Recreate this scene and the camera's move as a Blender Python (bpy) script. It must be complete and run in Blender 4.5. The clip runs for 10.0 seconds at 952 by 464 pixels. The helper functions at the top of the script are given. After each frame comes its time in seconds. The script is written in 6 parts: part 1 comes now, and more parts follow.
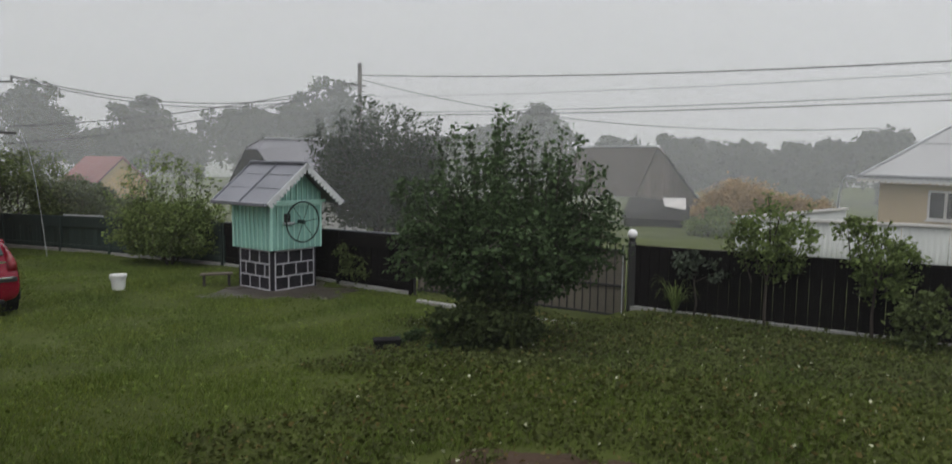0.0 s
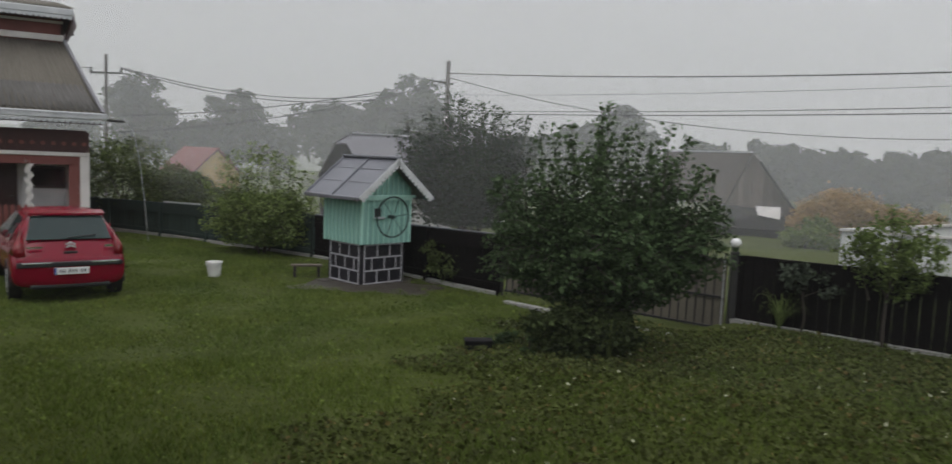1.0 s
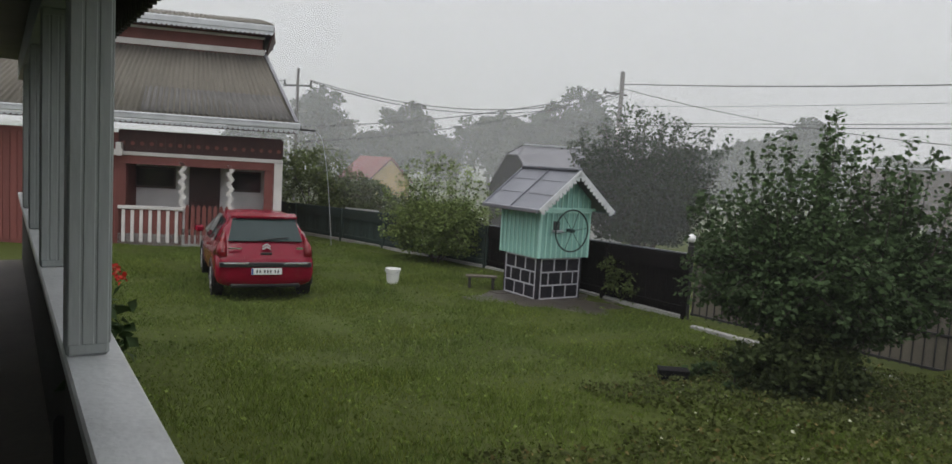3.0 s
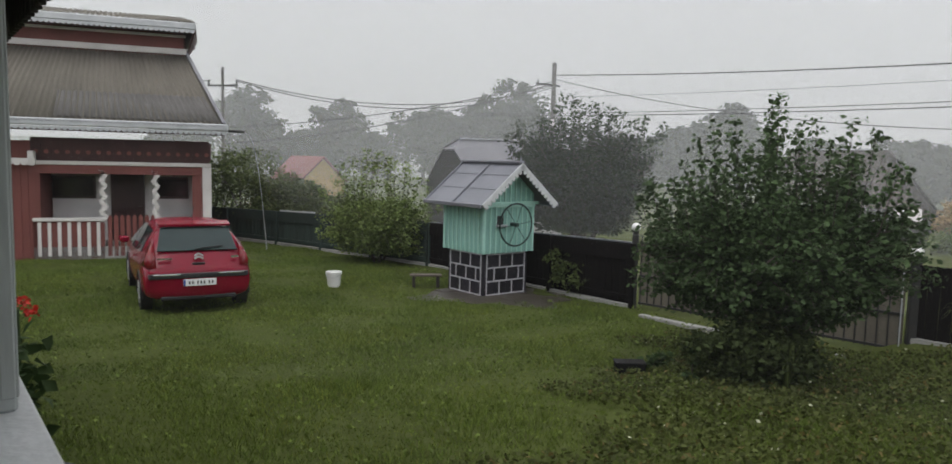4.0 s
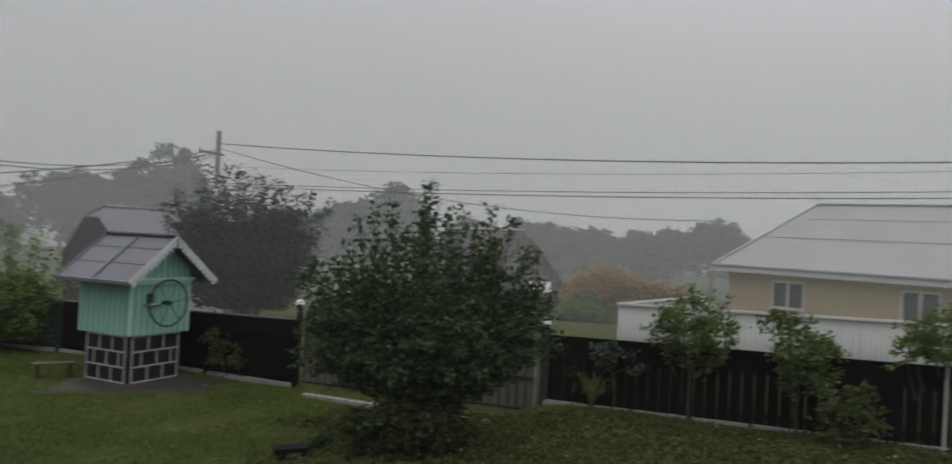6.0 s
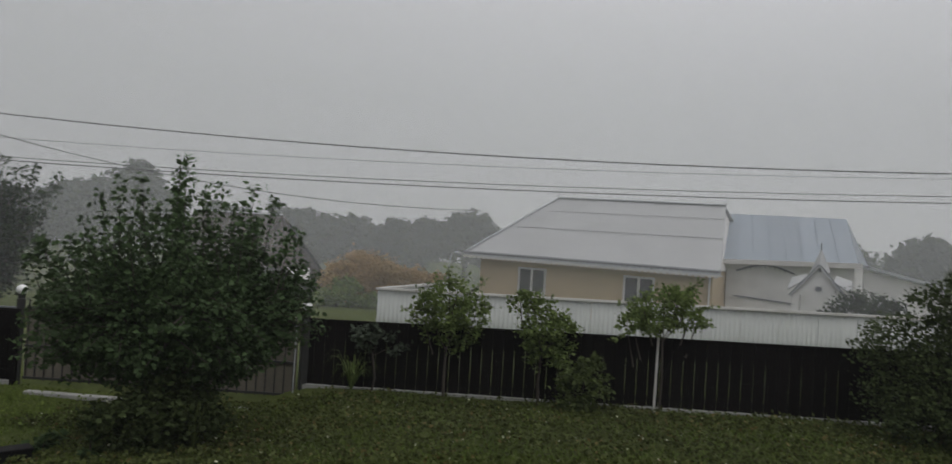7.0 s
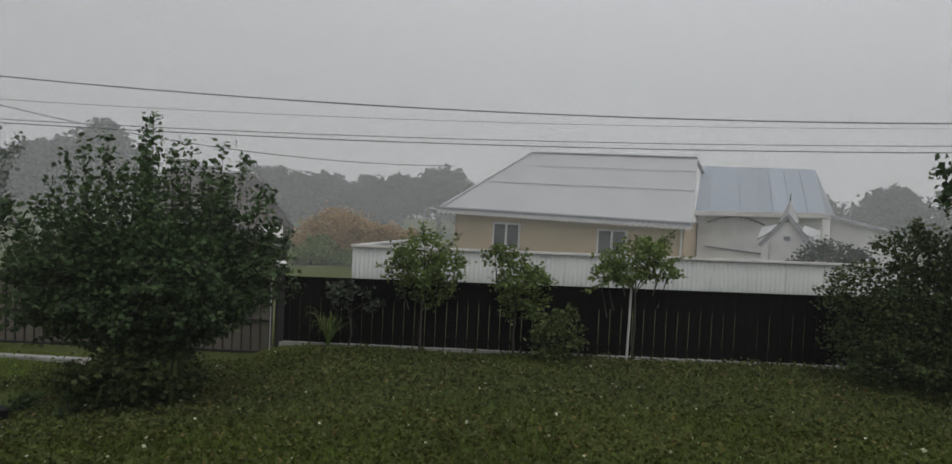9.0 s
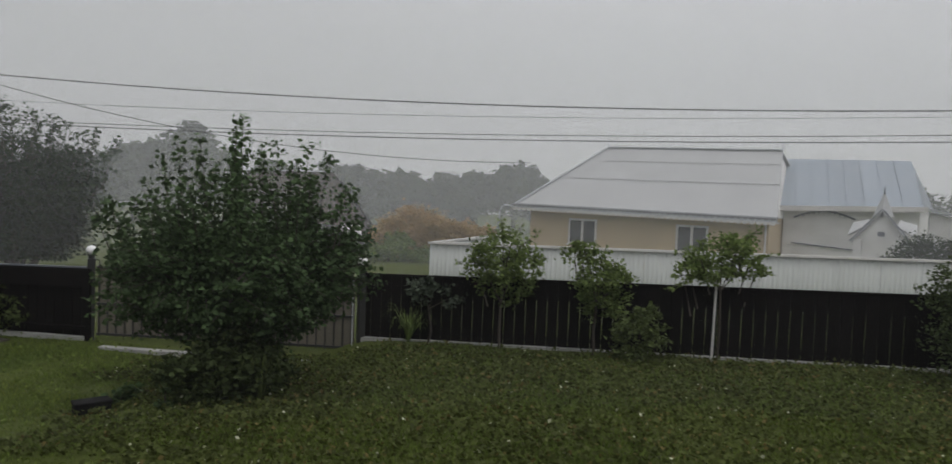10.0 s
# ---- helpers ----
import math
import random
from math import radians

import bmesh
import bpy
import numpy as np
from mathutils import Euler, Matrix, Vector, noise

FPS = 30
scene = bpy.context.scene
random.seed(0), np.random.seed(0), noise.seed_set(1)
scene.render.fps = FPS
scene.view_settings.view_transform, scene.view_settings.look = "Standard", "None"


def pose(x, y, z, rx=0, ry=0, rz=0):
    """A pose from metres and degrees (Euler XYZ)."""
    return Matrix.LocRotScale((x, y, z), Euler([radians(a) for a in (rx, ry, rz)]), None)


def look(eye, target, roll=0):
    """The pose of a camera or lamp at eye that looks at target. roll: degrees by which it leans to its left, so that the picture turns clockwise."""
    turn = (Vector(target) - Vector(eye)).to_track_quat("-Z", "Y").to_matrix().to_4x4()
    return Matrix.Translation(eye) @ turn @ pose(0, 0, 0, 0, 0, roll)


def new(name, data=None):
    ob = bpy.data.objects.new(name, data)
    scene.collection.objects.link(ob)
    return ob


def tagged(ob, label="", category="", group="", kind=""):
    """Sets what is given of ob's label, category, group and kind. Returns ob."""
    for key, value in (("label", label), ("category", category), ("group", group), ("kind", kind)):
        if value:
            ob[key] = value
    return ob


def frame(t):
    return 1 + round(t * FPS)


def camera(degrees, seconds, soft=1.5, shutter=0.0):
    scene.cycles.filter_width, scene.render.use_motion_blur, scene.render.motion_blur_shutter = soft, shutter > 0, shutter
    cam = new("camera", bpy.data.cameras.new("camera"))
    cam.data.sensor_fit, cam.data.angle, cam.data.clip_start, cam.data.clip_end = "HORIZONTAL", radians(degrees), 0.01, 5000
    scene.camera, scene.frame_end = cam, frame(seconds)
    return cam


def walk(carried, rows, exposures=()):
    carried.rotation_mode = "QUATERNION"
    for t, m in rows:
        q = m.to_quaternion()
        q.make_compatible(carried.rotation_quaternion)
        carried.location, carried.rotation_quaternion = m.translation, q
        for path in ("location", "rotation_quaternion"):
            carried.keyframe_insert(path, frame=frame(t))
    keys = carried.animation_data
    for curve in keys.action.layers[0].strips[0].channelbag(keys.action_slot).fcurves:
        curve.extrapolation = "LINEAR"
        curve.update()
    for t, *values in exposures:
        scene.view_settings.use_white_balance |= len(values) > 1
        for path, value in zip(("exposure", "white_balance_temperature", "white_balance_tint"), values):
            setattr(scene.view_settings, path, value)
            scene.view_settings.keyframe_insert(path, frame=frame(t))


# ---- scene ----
cam = camera(65.9, 10.0, 1.5, 0.3)
PATH = [
    (0, (-0.057, -0.052, 2.446), (-0.043, 1.938, 2.253), 0.8),
    (0.5, (-0.125, 0.030, 2.437), (-0.099, 2.029, 2.384), 2.9),
    (1, (-0.343, 0.212, 2.409), (-0.537, 2.193, 2.211), 2.5),
    (1.5, (-0.450, 0.295, 2.414), (-0.812, 2.255, 2.256), 2.5),
    (2, (-0.639, 0.375, 2.355), (-1.033, 2.328, 2.180), 0.1),
    (2.2, (-0.677, 0.389, 2.351), (-1.173, 2.315, 2.146), 1.7),
    (3.3, (-0.988, 0.769, 2.372), (-1.620, 2.658, 2.197), 3.1),
    (3.5, (-1.062, 0.828, 2.368), (-1.617, 2.742, 2.201), -0.0),
    (4, (-1.100, 0.937, 2.377), (-1.546, 2.877, 2.183), 1.4),
    (4.5, (-1.085, 0.984, 2.408), (-1.448, 2.950, 2.396), 3.0),
    (5, (-1.077, 0.959, 2.356), (-1.254, 2.950, 2.412), 2.6),
    (5.5, (-1.041, 1.031, 2.389), (-0.976, 3.030, 2.423), 2.4),
    (6, (-1.017, 1.015, 2.452), (-0.594, 2.969, 2.486), 2.7),
    (6.2, (-1.113, 1.004, 2.399), (-0.529, 2.916, 2.468), 4.3),
    (7.3, (-1.128, 0.842, 2.380), (-0.054, 2.529, 2.392), 3.1),
    (7.5, (-1.145, 0.772, 2.391), (-0.069, 2.458, 2.398), 3.2),
    (8, (-1.132, 0.856, 2.416), (-0.055, 2.541, 2.402), 3.1),
    (8.5, (-1.144, 0.849, 2.393), (-0.071, 2.536, 2.337), 2.4),
    (9, (-1.123, 0.927, 2.365), (-0.032, 2.602, 2.285), 2.7),
    (9.5, (-1.166, 0.893, 2.356), (-0.126, 2.598, 2.252), 2.8),
    (10, (-1.172, 0.993, 2.371), (-0.255, 2.767, 2.273), 2.2),
]
EXPOSURES = [(0.0, 0.4), (0.5, 0.2), (1.0, 0.24), (1.5, 0.48), (2.0, 0.42), (3.5, 0.56), (4.0, 0.56), (4.5, 0.28), (5.0, -0.08), (6.0, -0.12), (7.5, -0.16), (8.0, -0.14), (9.0, 0.0), (10.0, 0.06)]
walk(cam, [(t, look(eye, target, roll)) for t, eye, target, roll in PATH], EXPOSURES)

# ---- light ----
world = bpy.data.worlds.new("rain_sky")
scene.world = world
world.use_nodes = True
wn, wl = world.node_tree.nodes, world.node_tree.links
sky = wn.new("ShaderNodeTexSky")
sky.sky_type, sky.sun_disc = "NISHITA", False
sky.sun_elevation, sky.sun_rotation = radians(50), radians(200)
grey = wn.new("ShaderNodeMix")
grey.data_type = "RGBA"
ramp = wn.new("ShaderNodeValToRGB")
geo = wn.new("ShaderNodeTexCoord")
sep = wn.new("ShaderNodeSeparateXYZ")
wl.new(geo.outputs["Generated"], sep.inputs[0])
wl.new(sep.outputs["Z"], ramp.inputs[0])
ramp.color_ramp.elements[0].position, ramp.color_ramp.elements[0].color = 0.0, (5.45, 5.42, 5.62, 1)
ramp.color_ramp.elements[1].position, ramp.color_ramp.elements[1].color = 0.45, (7.5, 7.5, 7.75, 1)
grey.inputs[0].default_value = 0.97
wl.new(sky.outputs[0], grey.inputs[6])
wl.new(ramp.outputs[0], grey.inputs[7])
side = wn.new("ShaderNodeMapRange")
side.interpolation_type = "SMOOTHSTEP"
side.inputs["From Min"].default_value, side.inputs["From Max"].default_value = 0.0, 0.95
side.inputs["To Min"].default_value, side.inputs["To Max"].default_value = 1.0, 1.24
wl.new(sep.outputs["X"], side.inputs[0])
lift = wn.new("ShaderNodeVectorMath")
lift.operation = "SCALE"
wl.new(grey.outputs[2], lift.inputs[0])
wl.new(side.outputs[0], lift.inputs["Scale"])
wl.new(lift.outputs[0], wn["Background"].inputs[0])
wn["Background"].inputs[1].default_value = 0.1

sun_data = bpy.data.lights.new("sun", "SUN")
sun_data.energy, sun_data.angle, sun_data.color = 0.6, radians(40), (1.0, 0.97, 0.93)
sun = new("sun", sun_data)
sun.matrix_world = look((0, -20, 40), (0, 0, 0))


# ---- materials ----
def mat(name, base, rough=0.7, other=None, scale=3.0, fine=60.0, bump=0.15, metal=0.0, stretch=(1, 1, 1), mixing=0.5, spec=0.5, isle=0.0, through_light=0.0):
    """A surface with wear at two scales, in metres."""
    m = bpy.data.materials.new(name)
    m.use_nodes = True
    n, l = m.node_tree.nodes, m.node_tree.links
    b = n["Principled BSDF"]
    other = other or tuple(c * 0.62 for c in base)
    coord = n.new("ShaderNodeTexCoord")
    place = n.new("ShaderNodeMapping")
    place.inputs["Scale"].default_value = stretch
    l.new(coord.outputs["Object"], place.inputs[0])
    big, small = n.new("ShaderNodeTexNoise"), n.new("ShaderNodeTexNoise")
    big.inputs["Scale"].default_value, big.inputs["Detail"].default_value = scale, 5
    small.inputs["Scale"].default_value, small.inputs["Detail"].default_value = fine, 3
    for t in (big, small):
        l.new(place.outputs[0], t.inputs["Vector"])
    add = n.new("ShaderNodeMath")
    add.operation = "MULTIPLY_ADD"
    l.new(small.outputs["Fac"], add.inputs[0])
    add.inputs[1].default_value = 0.5
    l.new(big.outputs["Fac"], add.inputs[2])
    r = n.new("ShaderNodeMapRange")
    r.inputs["From Min"].default_value, r.inputs["From Max"].default_value = 0.75 - 0.3 * mixing, 0.75 + 0.5 * (1 - mixing) + 0.1
    l.new(add.outputs[0], r.inputs[0])
    mix = n.new("ShaderNodeMix")
    mix.data_type = "RGBA"
    mix.inputs[6].default_value, mix.inputs[7].default_value = (*base, 1), (*other, 1)
    l.new(r.outputs[0], mix.inputs[0])
    out = mix.outputs[2]
    if isle:
        g = n.new("ShaderNodeNewGeometry")
        info = n.new("ShaderNodeObjectInfo")
        a = n.new("ShaderNodeMath")
        a.operation = "ADD"
        l.new(g.outputs["Random Per Island"], a.inputs[0])
        l.new(info.outputs["Random"], a.inputs[1])
        f = n.new("ShaderNodeMath")
        f.operation = "FRACT"
        l.new(a.outputs[0], f.inputs[0])
        v = n.new("ShaderNodeMapRange")
        v.inputs["To Min"].default_value, v.inputs["To Max"].default_value = 1 - isle, 1 + isle
        l.new(f.outputs[0], v.inputs[0])
        hsv = n.new("ShaderNodeHueSaturation")
        l.new(v.outputs[0], hsv.inputs["Value"])
        l.new(out, hsv.inputs["Color"])
        out = hsv.outputs[0]
    l.new(out, b.inputs["Base Color"])
    b.inputs["Roughness"].default_value, b.inputs["Metallic"].default_value = rough, metal
    b.inputs["Specular IOR Level"].default_value = spec
    if bump:
        bp = n.new("ShaderNodeBump")
        bp.inputs["Strength"].default_value, bp.inputs["Distance"].default_value = bump, 0.02
        l.new(small.outputs["Fac"], bp.inputs["Height"])
        l.new(bp.outputs[0], b.inputs["Normal"])
    if through_light:
        tl = n.new("ShaderNodeBsdfTranslucent")
        l.new(out, tl.inputs[0])
        ms = n.new("ShaderNodeMixShader")
        ms.inputs[0].default_value = through_light
        l.new(b.outputs[0], ms.inputs[1])
        l.new(tl.outputs[0], ms.inputs[2])
        l.new(ms.outputs[0], n["Material Output"].inputs[0])
    return m


def leafy(name, base, other, isle=0.35, thin=0.25):
    return mat(name, base, 0.65, other, 0.6, 6.0, 0.0, isle=isle, through_light=thin, spec=0.14)


M_EARTH = mat("wet_turf", (0.07, 0.088, 0.022), 0.85, (0.046, 0.056, 0.017), 0.35, 9.0, 0.6, spec=0.08)
M_GRASS = leafy("grass_blades", (0.14, 0.185, 0.042), (0.078, 0.122, 0.03), 0.4)
M_WEED = leafy("weed_leaves", (0.085, 0.103, 0.031), (0.055, 0.064, 0.023), 0.4)
M_SOIL = mat("wet_soil", (0.07, 0.045, 0.03), 0.8, (0.04, 0.027, 0.018), 2.0, 30.0, 0.6, spec=0.2)
M_MAPLE = leafy("dark_leaves", (0.06, 0.098, 0.038), (0.036, 0.06, 0.025), 0.3)
M_SHRUB = leafy("shrub_leaves", (0.15, 0.2, 0.06), (0.075, 0.11, 0.035), 0.4, 0.38)
M_YEL = leafy("light_leaves", (0.17, 0.22, 0.07), (0.085, 0.13, 0.042), 0.4)
M_GRASSY = leafy("yellowed_grass", (0.17, 0.2, 0.04), (0.1, 0.13, 0.028), 0.4)
M_LITTER = leafy("fallen_leaves", (0.19, 0.16, 0.06), (0.09, 0.065, 0.03), 0.2)
M_BOX = mat("black_plastic", (0.008, 0.008, 0.009), 0.75, (0.014, 0.014, 0.013), 5, 60, 0.1, spec=0.15)
M_FAR = leafy("wood_leaves", (0.05, 0.07, 0.04), (0.04, 0.058, 0.034), 0.12)
M_MID = leafy("grove_leaves", (0.028, 0.044, 0.02), (0.015, 0.025, 0.012), 0.3)
M_GREYLEAF = leafy("dusty_leaves", (0.08, 0.10, 0.07), (0.05, 0.065, 0.045), 0.3)
M_BUSH = leafy("bush_leaves", (0.1, 0.13, 0.043), (0.045, 0.062, 0.024), 0.35)
M_THICK = leafy("overgrown_leaves", (0.062, 0.085, 0.03), (0.03, 0.043, 0.018), 0.35)
M_BARK = mat("bark", (0.06, 0.048, 0.038), 0.9, (0.03, 0.025, 0.02), 8, 60, 0.6, stretch=(1, 1, 0.2))
M_HAY = leafy("dry_brush", (0.42, 0.29, 0.145), (0.3, 0.215, 0.1), 0.12)
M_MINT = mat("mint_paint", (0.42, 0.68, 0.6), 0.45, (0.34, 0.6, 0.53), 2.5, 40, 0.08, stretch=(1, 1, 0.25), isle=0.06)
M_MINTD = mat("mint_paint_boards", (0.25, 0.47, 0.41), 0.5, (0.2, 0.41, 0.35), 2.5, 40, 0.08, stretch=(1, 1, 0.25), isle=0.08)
M_ZINC = mat("zinc_sheet", (0.2, 0.207, 0.235), 0.38, (0.15, 0.156, 0.178), 1.2, 25, 0.04, metal=0.35)
M_SILVER = mat("galvanised_trim", (0.5, 0.52, 0.535), 0.45, (0.36, 0.38, 0.4), 3, 40, 0.05, metal=0.3)
M_BLACK = mat("black_painted_stone", (0.016, 0.015, 0.02), 0.55, (0.03, 0.028, 0.034), 5, 50, 0.25, isle=0.25, spec=0.2)
M_JOINT = mat("white_painted_joint", (0.48, 0.48, 0.51), 0.6, (0.32, 0.32, 0.35), 6, 60, 0.15)
M_FENCE = mat("dark_fence_boards", (0.009, 0.008, 0.008), 0.85, (0.013, 0.011, 0.011), 2, 40, 0.2, stretch=(1, 1, 0.15), isle=0.15, spec=0.06)
M_DULLROOF = mat("old_metal_roof", (0.22, 0.22, 0.24), 0.5, (0.17, 0.17, 0.19), 0.7, 20, 0.05, metal=0.2)
# Green boards with haze put into the colour as a paler tone
M_FENCEG_HAZE = mat("hazed_green_fence", (0.024, 0.042, 0.036), 0.7, (0.032, 0.05, 0.044), 2, 40, 0.2, isle=0.25)
M_LACE = mat("dull_white_lace", (0.56, 0.58, 0.59), 0.6, (0.42, 0.44, 0.45), 5, 50, 0.1)
M_CONC = mat("concrete", (0.36, 0.36, 0.345), 0.75, (0.22, 0.22, 0.21), 2.5, 35, 0.3)
M_PAD = mat("wet_stone_paving", (0.07, 0.06, 0.048), 0.4, (0.04, 0.034, 0.027), 2, 20, 0.4, isle=0.2)
M_RED = mat("red_brown_paint", (0.185, 0.055, 0.046), 0.65, (0.135, 0.042, 0.036), 2, 30, 0.12, stretch=(1, 1, 0.3), isle=0.1)
M_DKRED = mat("dark_carved_wood", (0.06, 0.022, 0.02), 0.65, (0.035, 0.014, 0.013), 3, 40, 0.2)
M_WHITE = mat("white_paint", (0.64, 0.62, 0.6), 0.5, (0.5, 0.48, 0.46), 2, 30, 0.08)
M_PLASTER = mat("white_plaster", (0.78, 0.77, 0.76), 0.8, (0.55, 0.54, 0.53), 1.5, 40, 0.15)
M_DARKGLASS = mat("dark_window_glass", (0.02, 0.014, 0.014), 0.12, (0.03, 0.02, 0.02), 2, 20, 0.0)
M_PANE = mat("window_glass", (0.04, 0.042, 0.045), 0.06, (0.08, 0.08, 0.085), 1.2, 8, 0.0)
M_DOOR = mat("dark_door_wood", (0.05, 0.02, 0.018), 0.45, (0.03, 0.012, 0.012), 3, 40, 0.1)
M_ASB = mat("weathered_corrugated_sheet", (0.15, 0.138, 0.115), 0.85, (0.095, 0.09, 0.074), 1.1, 25, 0.3, stretch=(1, 0.35, 0.35))
M_ASB2 = mat("grey_corrugated_patch", (0.13, 0.125, 0.12), 0.85, (0.1, 0.098, 0.09), 1.4, 25, 0.3)
M_PAINT = mat("car_paint", (0.2, 0.002, 0.018), 0.16, (0.18, 0.002, 0.016), 3, 200, 0.0, spec=0.36)
M_RUBBER = mat("tyre_rubber", (0.014, 0.014, 0.014), 0.8, (0.02, 0.02, 0.02), 5, 60, 0.2)
M_TRIMBLK = mat("black_plastic", (0.012, 0.012, 0.013), 0.5, (0.018, 0.018, 0.02), 5, 60, 0.05)
M_ALLOY = mat("alloy", (0.5, 0.5, 0.52), 0.3, (0.4, 0.4, 0.42), 5, 60, 0.0, metal=0.8)
M_CARGLASS = mat("car_glass", (0.025, 0.042, 0.042), 0.06, (0.035, 0.052, 0.052), 2, 20, 0.0, spec=0.32)
M_TAIL = mat("red_lens", (0.15, 0.004, 0.009), 0.12, (0.19, 0.006, 0.01), 5, 60, 0.0)
M_PLATE = mat("plate_white", (0.75, 0.75, 0.76), 0.4, (0.68, 0.68, 0.7), 5, 60, 0.0)
M_INK = mat("dark_ink", (0.03, 0.03, 0.035), 0.6, (0.04, 0.04, 0.045), 5, 60, 0.0)
M_BLUE = mat("plate_blue", (0.03, 0.06, 0.3), 0.4, (0.03, 0.06, 0.28), 5, 60, 0.0)
M_CHROME = mat("chrome", (0.7, 0.7, 0.72), 0.15, (0.65, 0.65, 0.67), 5, 60, 0.0, metal=0.9)
M_PLASTIC = mat("white_plastic", (0.75, 0.76, 0.74), 0.4, (0.66, 0.67, 0.65), 3, 30, 0.03)
M_GLOBE = mat("opal_globe", (0.82, 0.82, 0.82), 0.25, (0.76, 0.76, 0.76), 3, 30, 0.0)
M_GATE = mat("gate_sheet", (0.15, 0.135, 0.105), 0.6, (0.1, 0.09, 0.075), 2, 30, 0.1)
M_IRON = mat("dark_iron", (0.02, 0.021, 0.022), 0.5, (0.03, 0.027, 0.024), 5, 60, 0.15)
M_WHEEL = mat("dark_green_iron", (0.012, 0.035, 0.03), 0.45, (0.016, 0.045, 0.038), 5, 60, 0.1)
M_BEIGE = mat("beige_render", (0.52, 0.41, 0.27), 0.85, (0.46, 0.36, 0.24), 0.8, 40, 0.15)
M_LIGHTROOF = mat("pale_metal_roof", (0.42, 0.425, 0.425), 0.45, (0.36, 0.365, 0.365), 0.7, 20, 0.05, metal=0.2)
M_BLUEROOF = mat("blue_grey_metal_roof", (0.3, 0.335, 0.375), 0.45, (0.27, 0.315, 0.36), 0.9, 20, 0.05, metal=0.2, isle=0.08)
M_WSHEET = mat("white_trapezoid_sheet", (0.46, 0.48, 0.46), 0.5, (0.4, 0.42, 0.4), 1.5, 20, 0.05)
M_GREYWOOD = mat("weathered_boards", (0.15, 0.125, 0.105), 0.85, (0.1, 0.085, 0.07), 2, 30, 0.2, stretch=(1, 1, 0.2), isle=0.15)
M_BARNROOF = mat("barn_roofing", (0.085, 0.07, 0.06), 0.85, (0.06, 0.05, 0.042), 0.8, 20, 0.2)
M_YELLOW = mat("yellow_render", (0.55, 0.38, 0.14), 0.85, (0.48, 0.33, 0.12), 0.8, 30, 0.1)
M_REDROOF = mat("red_tin_roof", (0.24, 0.07, 0.07), 0.6, (0.21, 0.06, 0.06), 0.8, 20, 0.05)
M_POLE = mat("weathered_pole", (0.14, 0.13, 0.12), 0.85, (0.09, 0.085, 0.08), 4, 50, 0.3, stretch=(1, 1, 0.15))
M_WIRE = mat("cable", (0.02, 0.02, 0.022), 0.7, (0.03, 0.03, 0.032), 5, 60, 0.0)
M_VERANDA = mat("grey_white_post_paint", (0.33, 0.355, 0.345), 0.6, (0.25, 0.275, 0.265), 1.5, 30, 0.15, stretch=(1, 1, 0.2))
M_SILL = mat("wet_white_sill", (0.55, 0.57, 0.57), 0.35, (0.38, 0.4, 0.4), 3, 40, 0.12)
# Dark wood; on the veranda parapet the darkness stands for shade
M_DARKWOOD_SHADE = mat("dark_boards_and_shade", (0.035, 0.03, 0.026), 0.75, (0.022, 0.019, 0.017), 2, 40, 0.2)
M_SOFFIT = mat("soffit_boards", (0.16, 0.15, 0.13), 0.8, (0.11, 0.1, 0.09), 2, 30, 0.15)
M_FLOOR = mat("veranda_floor", (0.12, 0.1, 0.085), 0.7, (0.08, 0.07, 0.06), 2, 30, 0.15)
M_PETAL = mat("geranium_red", (0.7, 0.03, 0.02), 0.6, (0.55, 0.02, 0.015), 5, 60, 0.0)
M_PAPER = mat("pale_scraps", (0.4, 0.42, 0.26), 0.7, (0.5, 0.5, 0.42), 5, 60, 0.0)
M_ASPHALT = mat("village_road", (0.12, 0.115, 0.105), 0.6, (0.08, 0.078, 0.07), 0.8, 25, 0.4)
M_FIELD = mat("meadow", (0.1, 0.15, 0.05), 0.9, (0.075, 0.11, 0.04), 0.05, 2.0, 0.4)
# Tarpaper; its near-black also stands for shadow on the grey-roof house
M_TAR_SHADOW = mat("tarpaper_and_shadow", (0.022, 0.021, 0.02), 0.85, (0.014, 0.014, 0.014), 1, 30, 0.2, spec=0.2)
M_WATER = mat("falling_water", (0.3, 0.33, 0.33), 0.15, (0.4, 0.42, 0.42), 6, 60, 0.3)


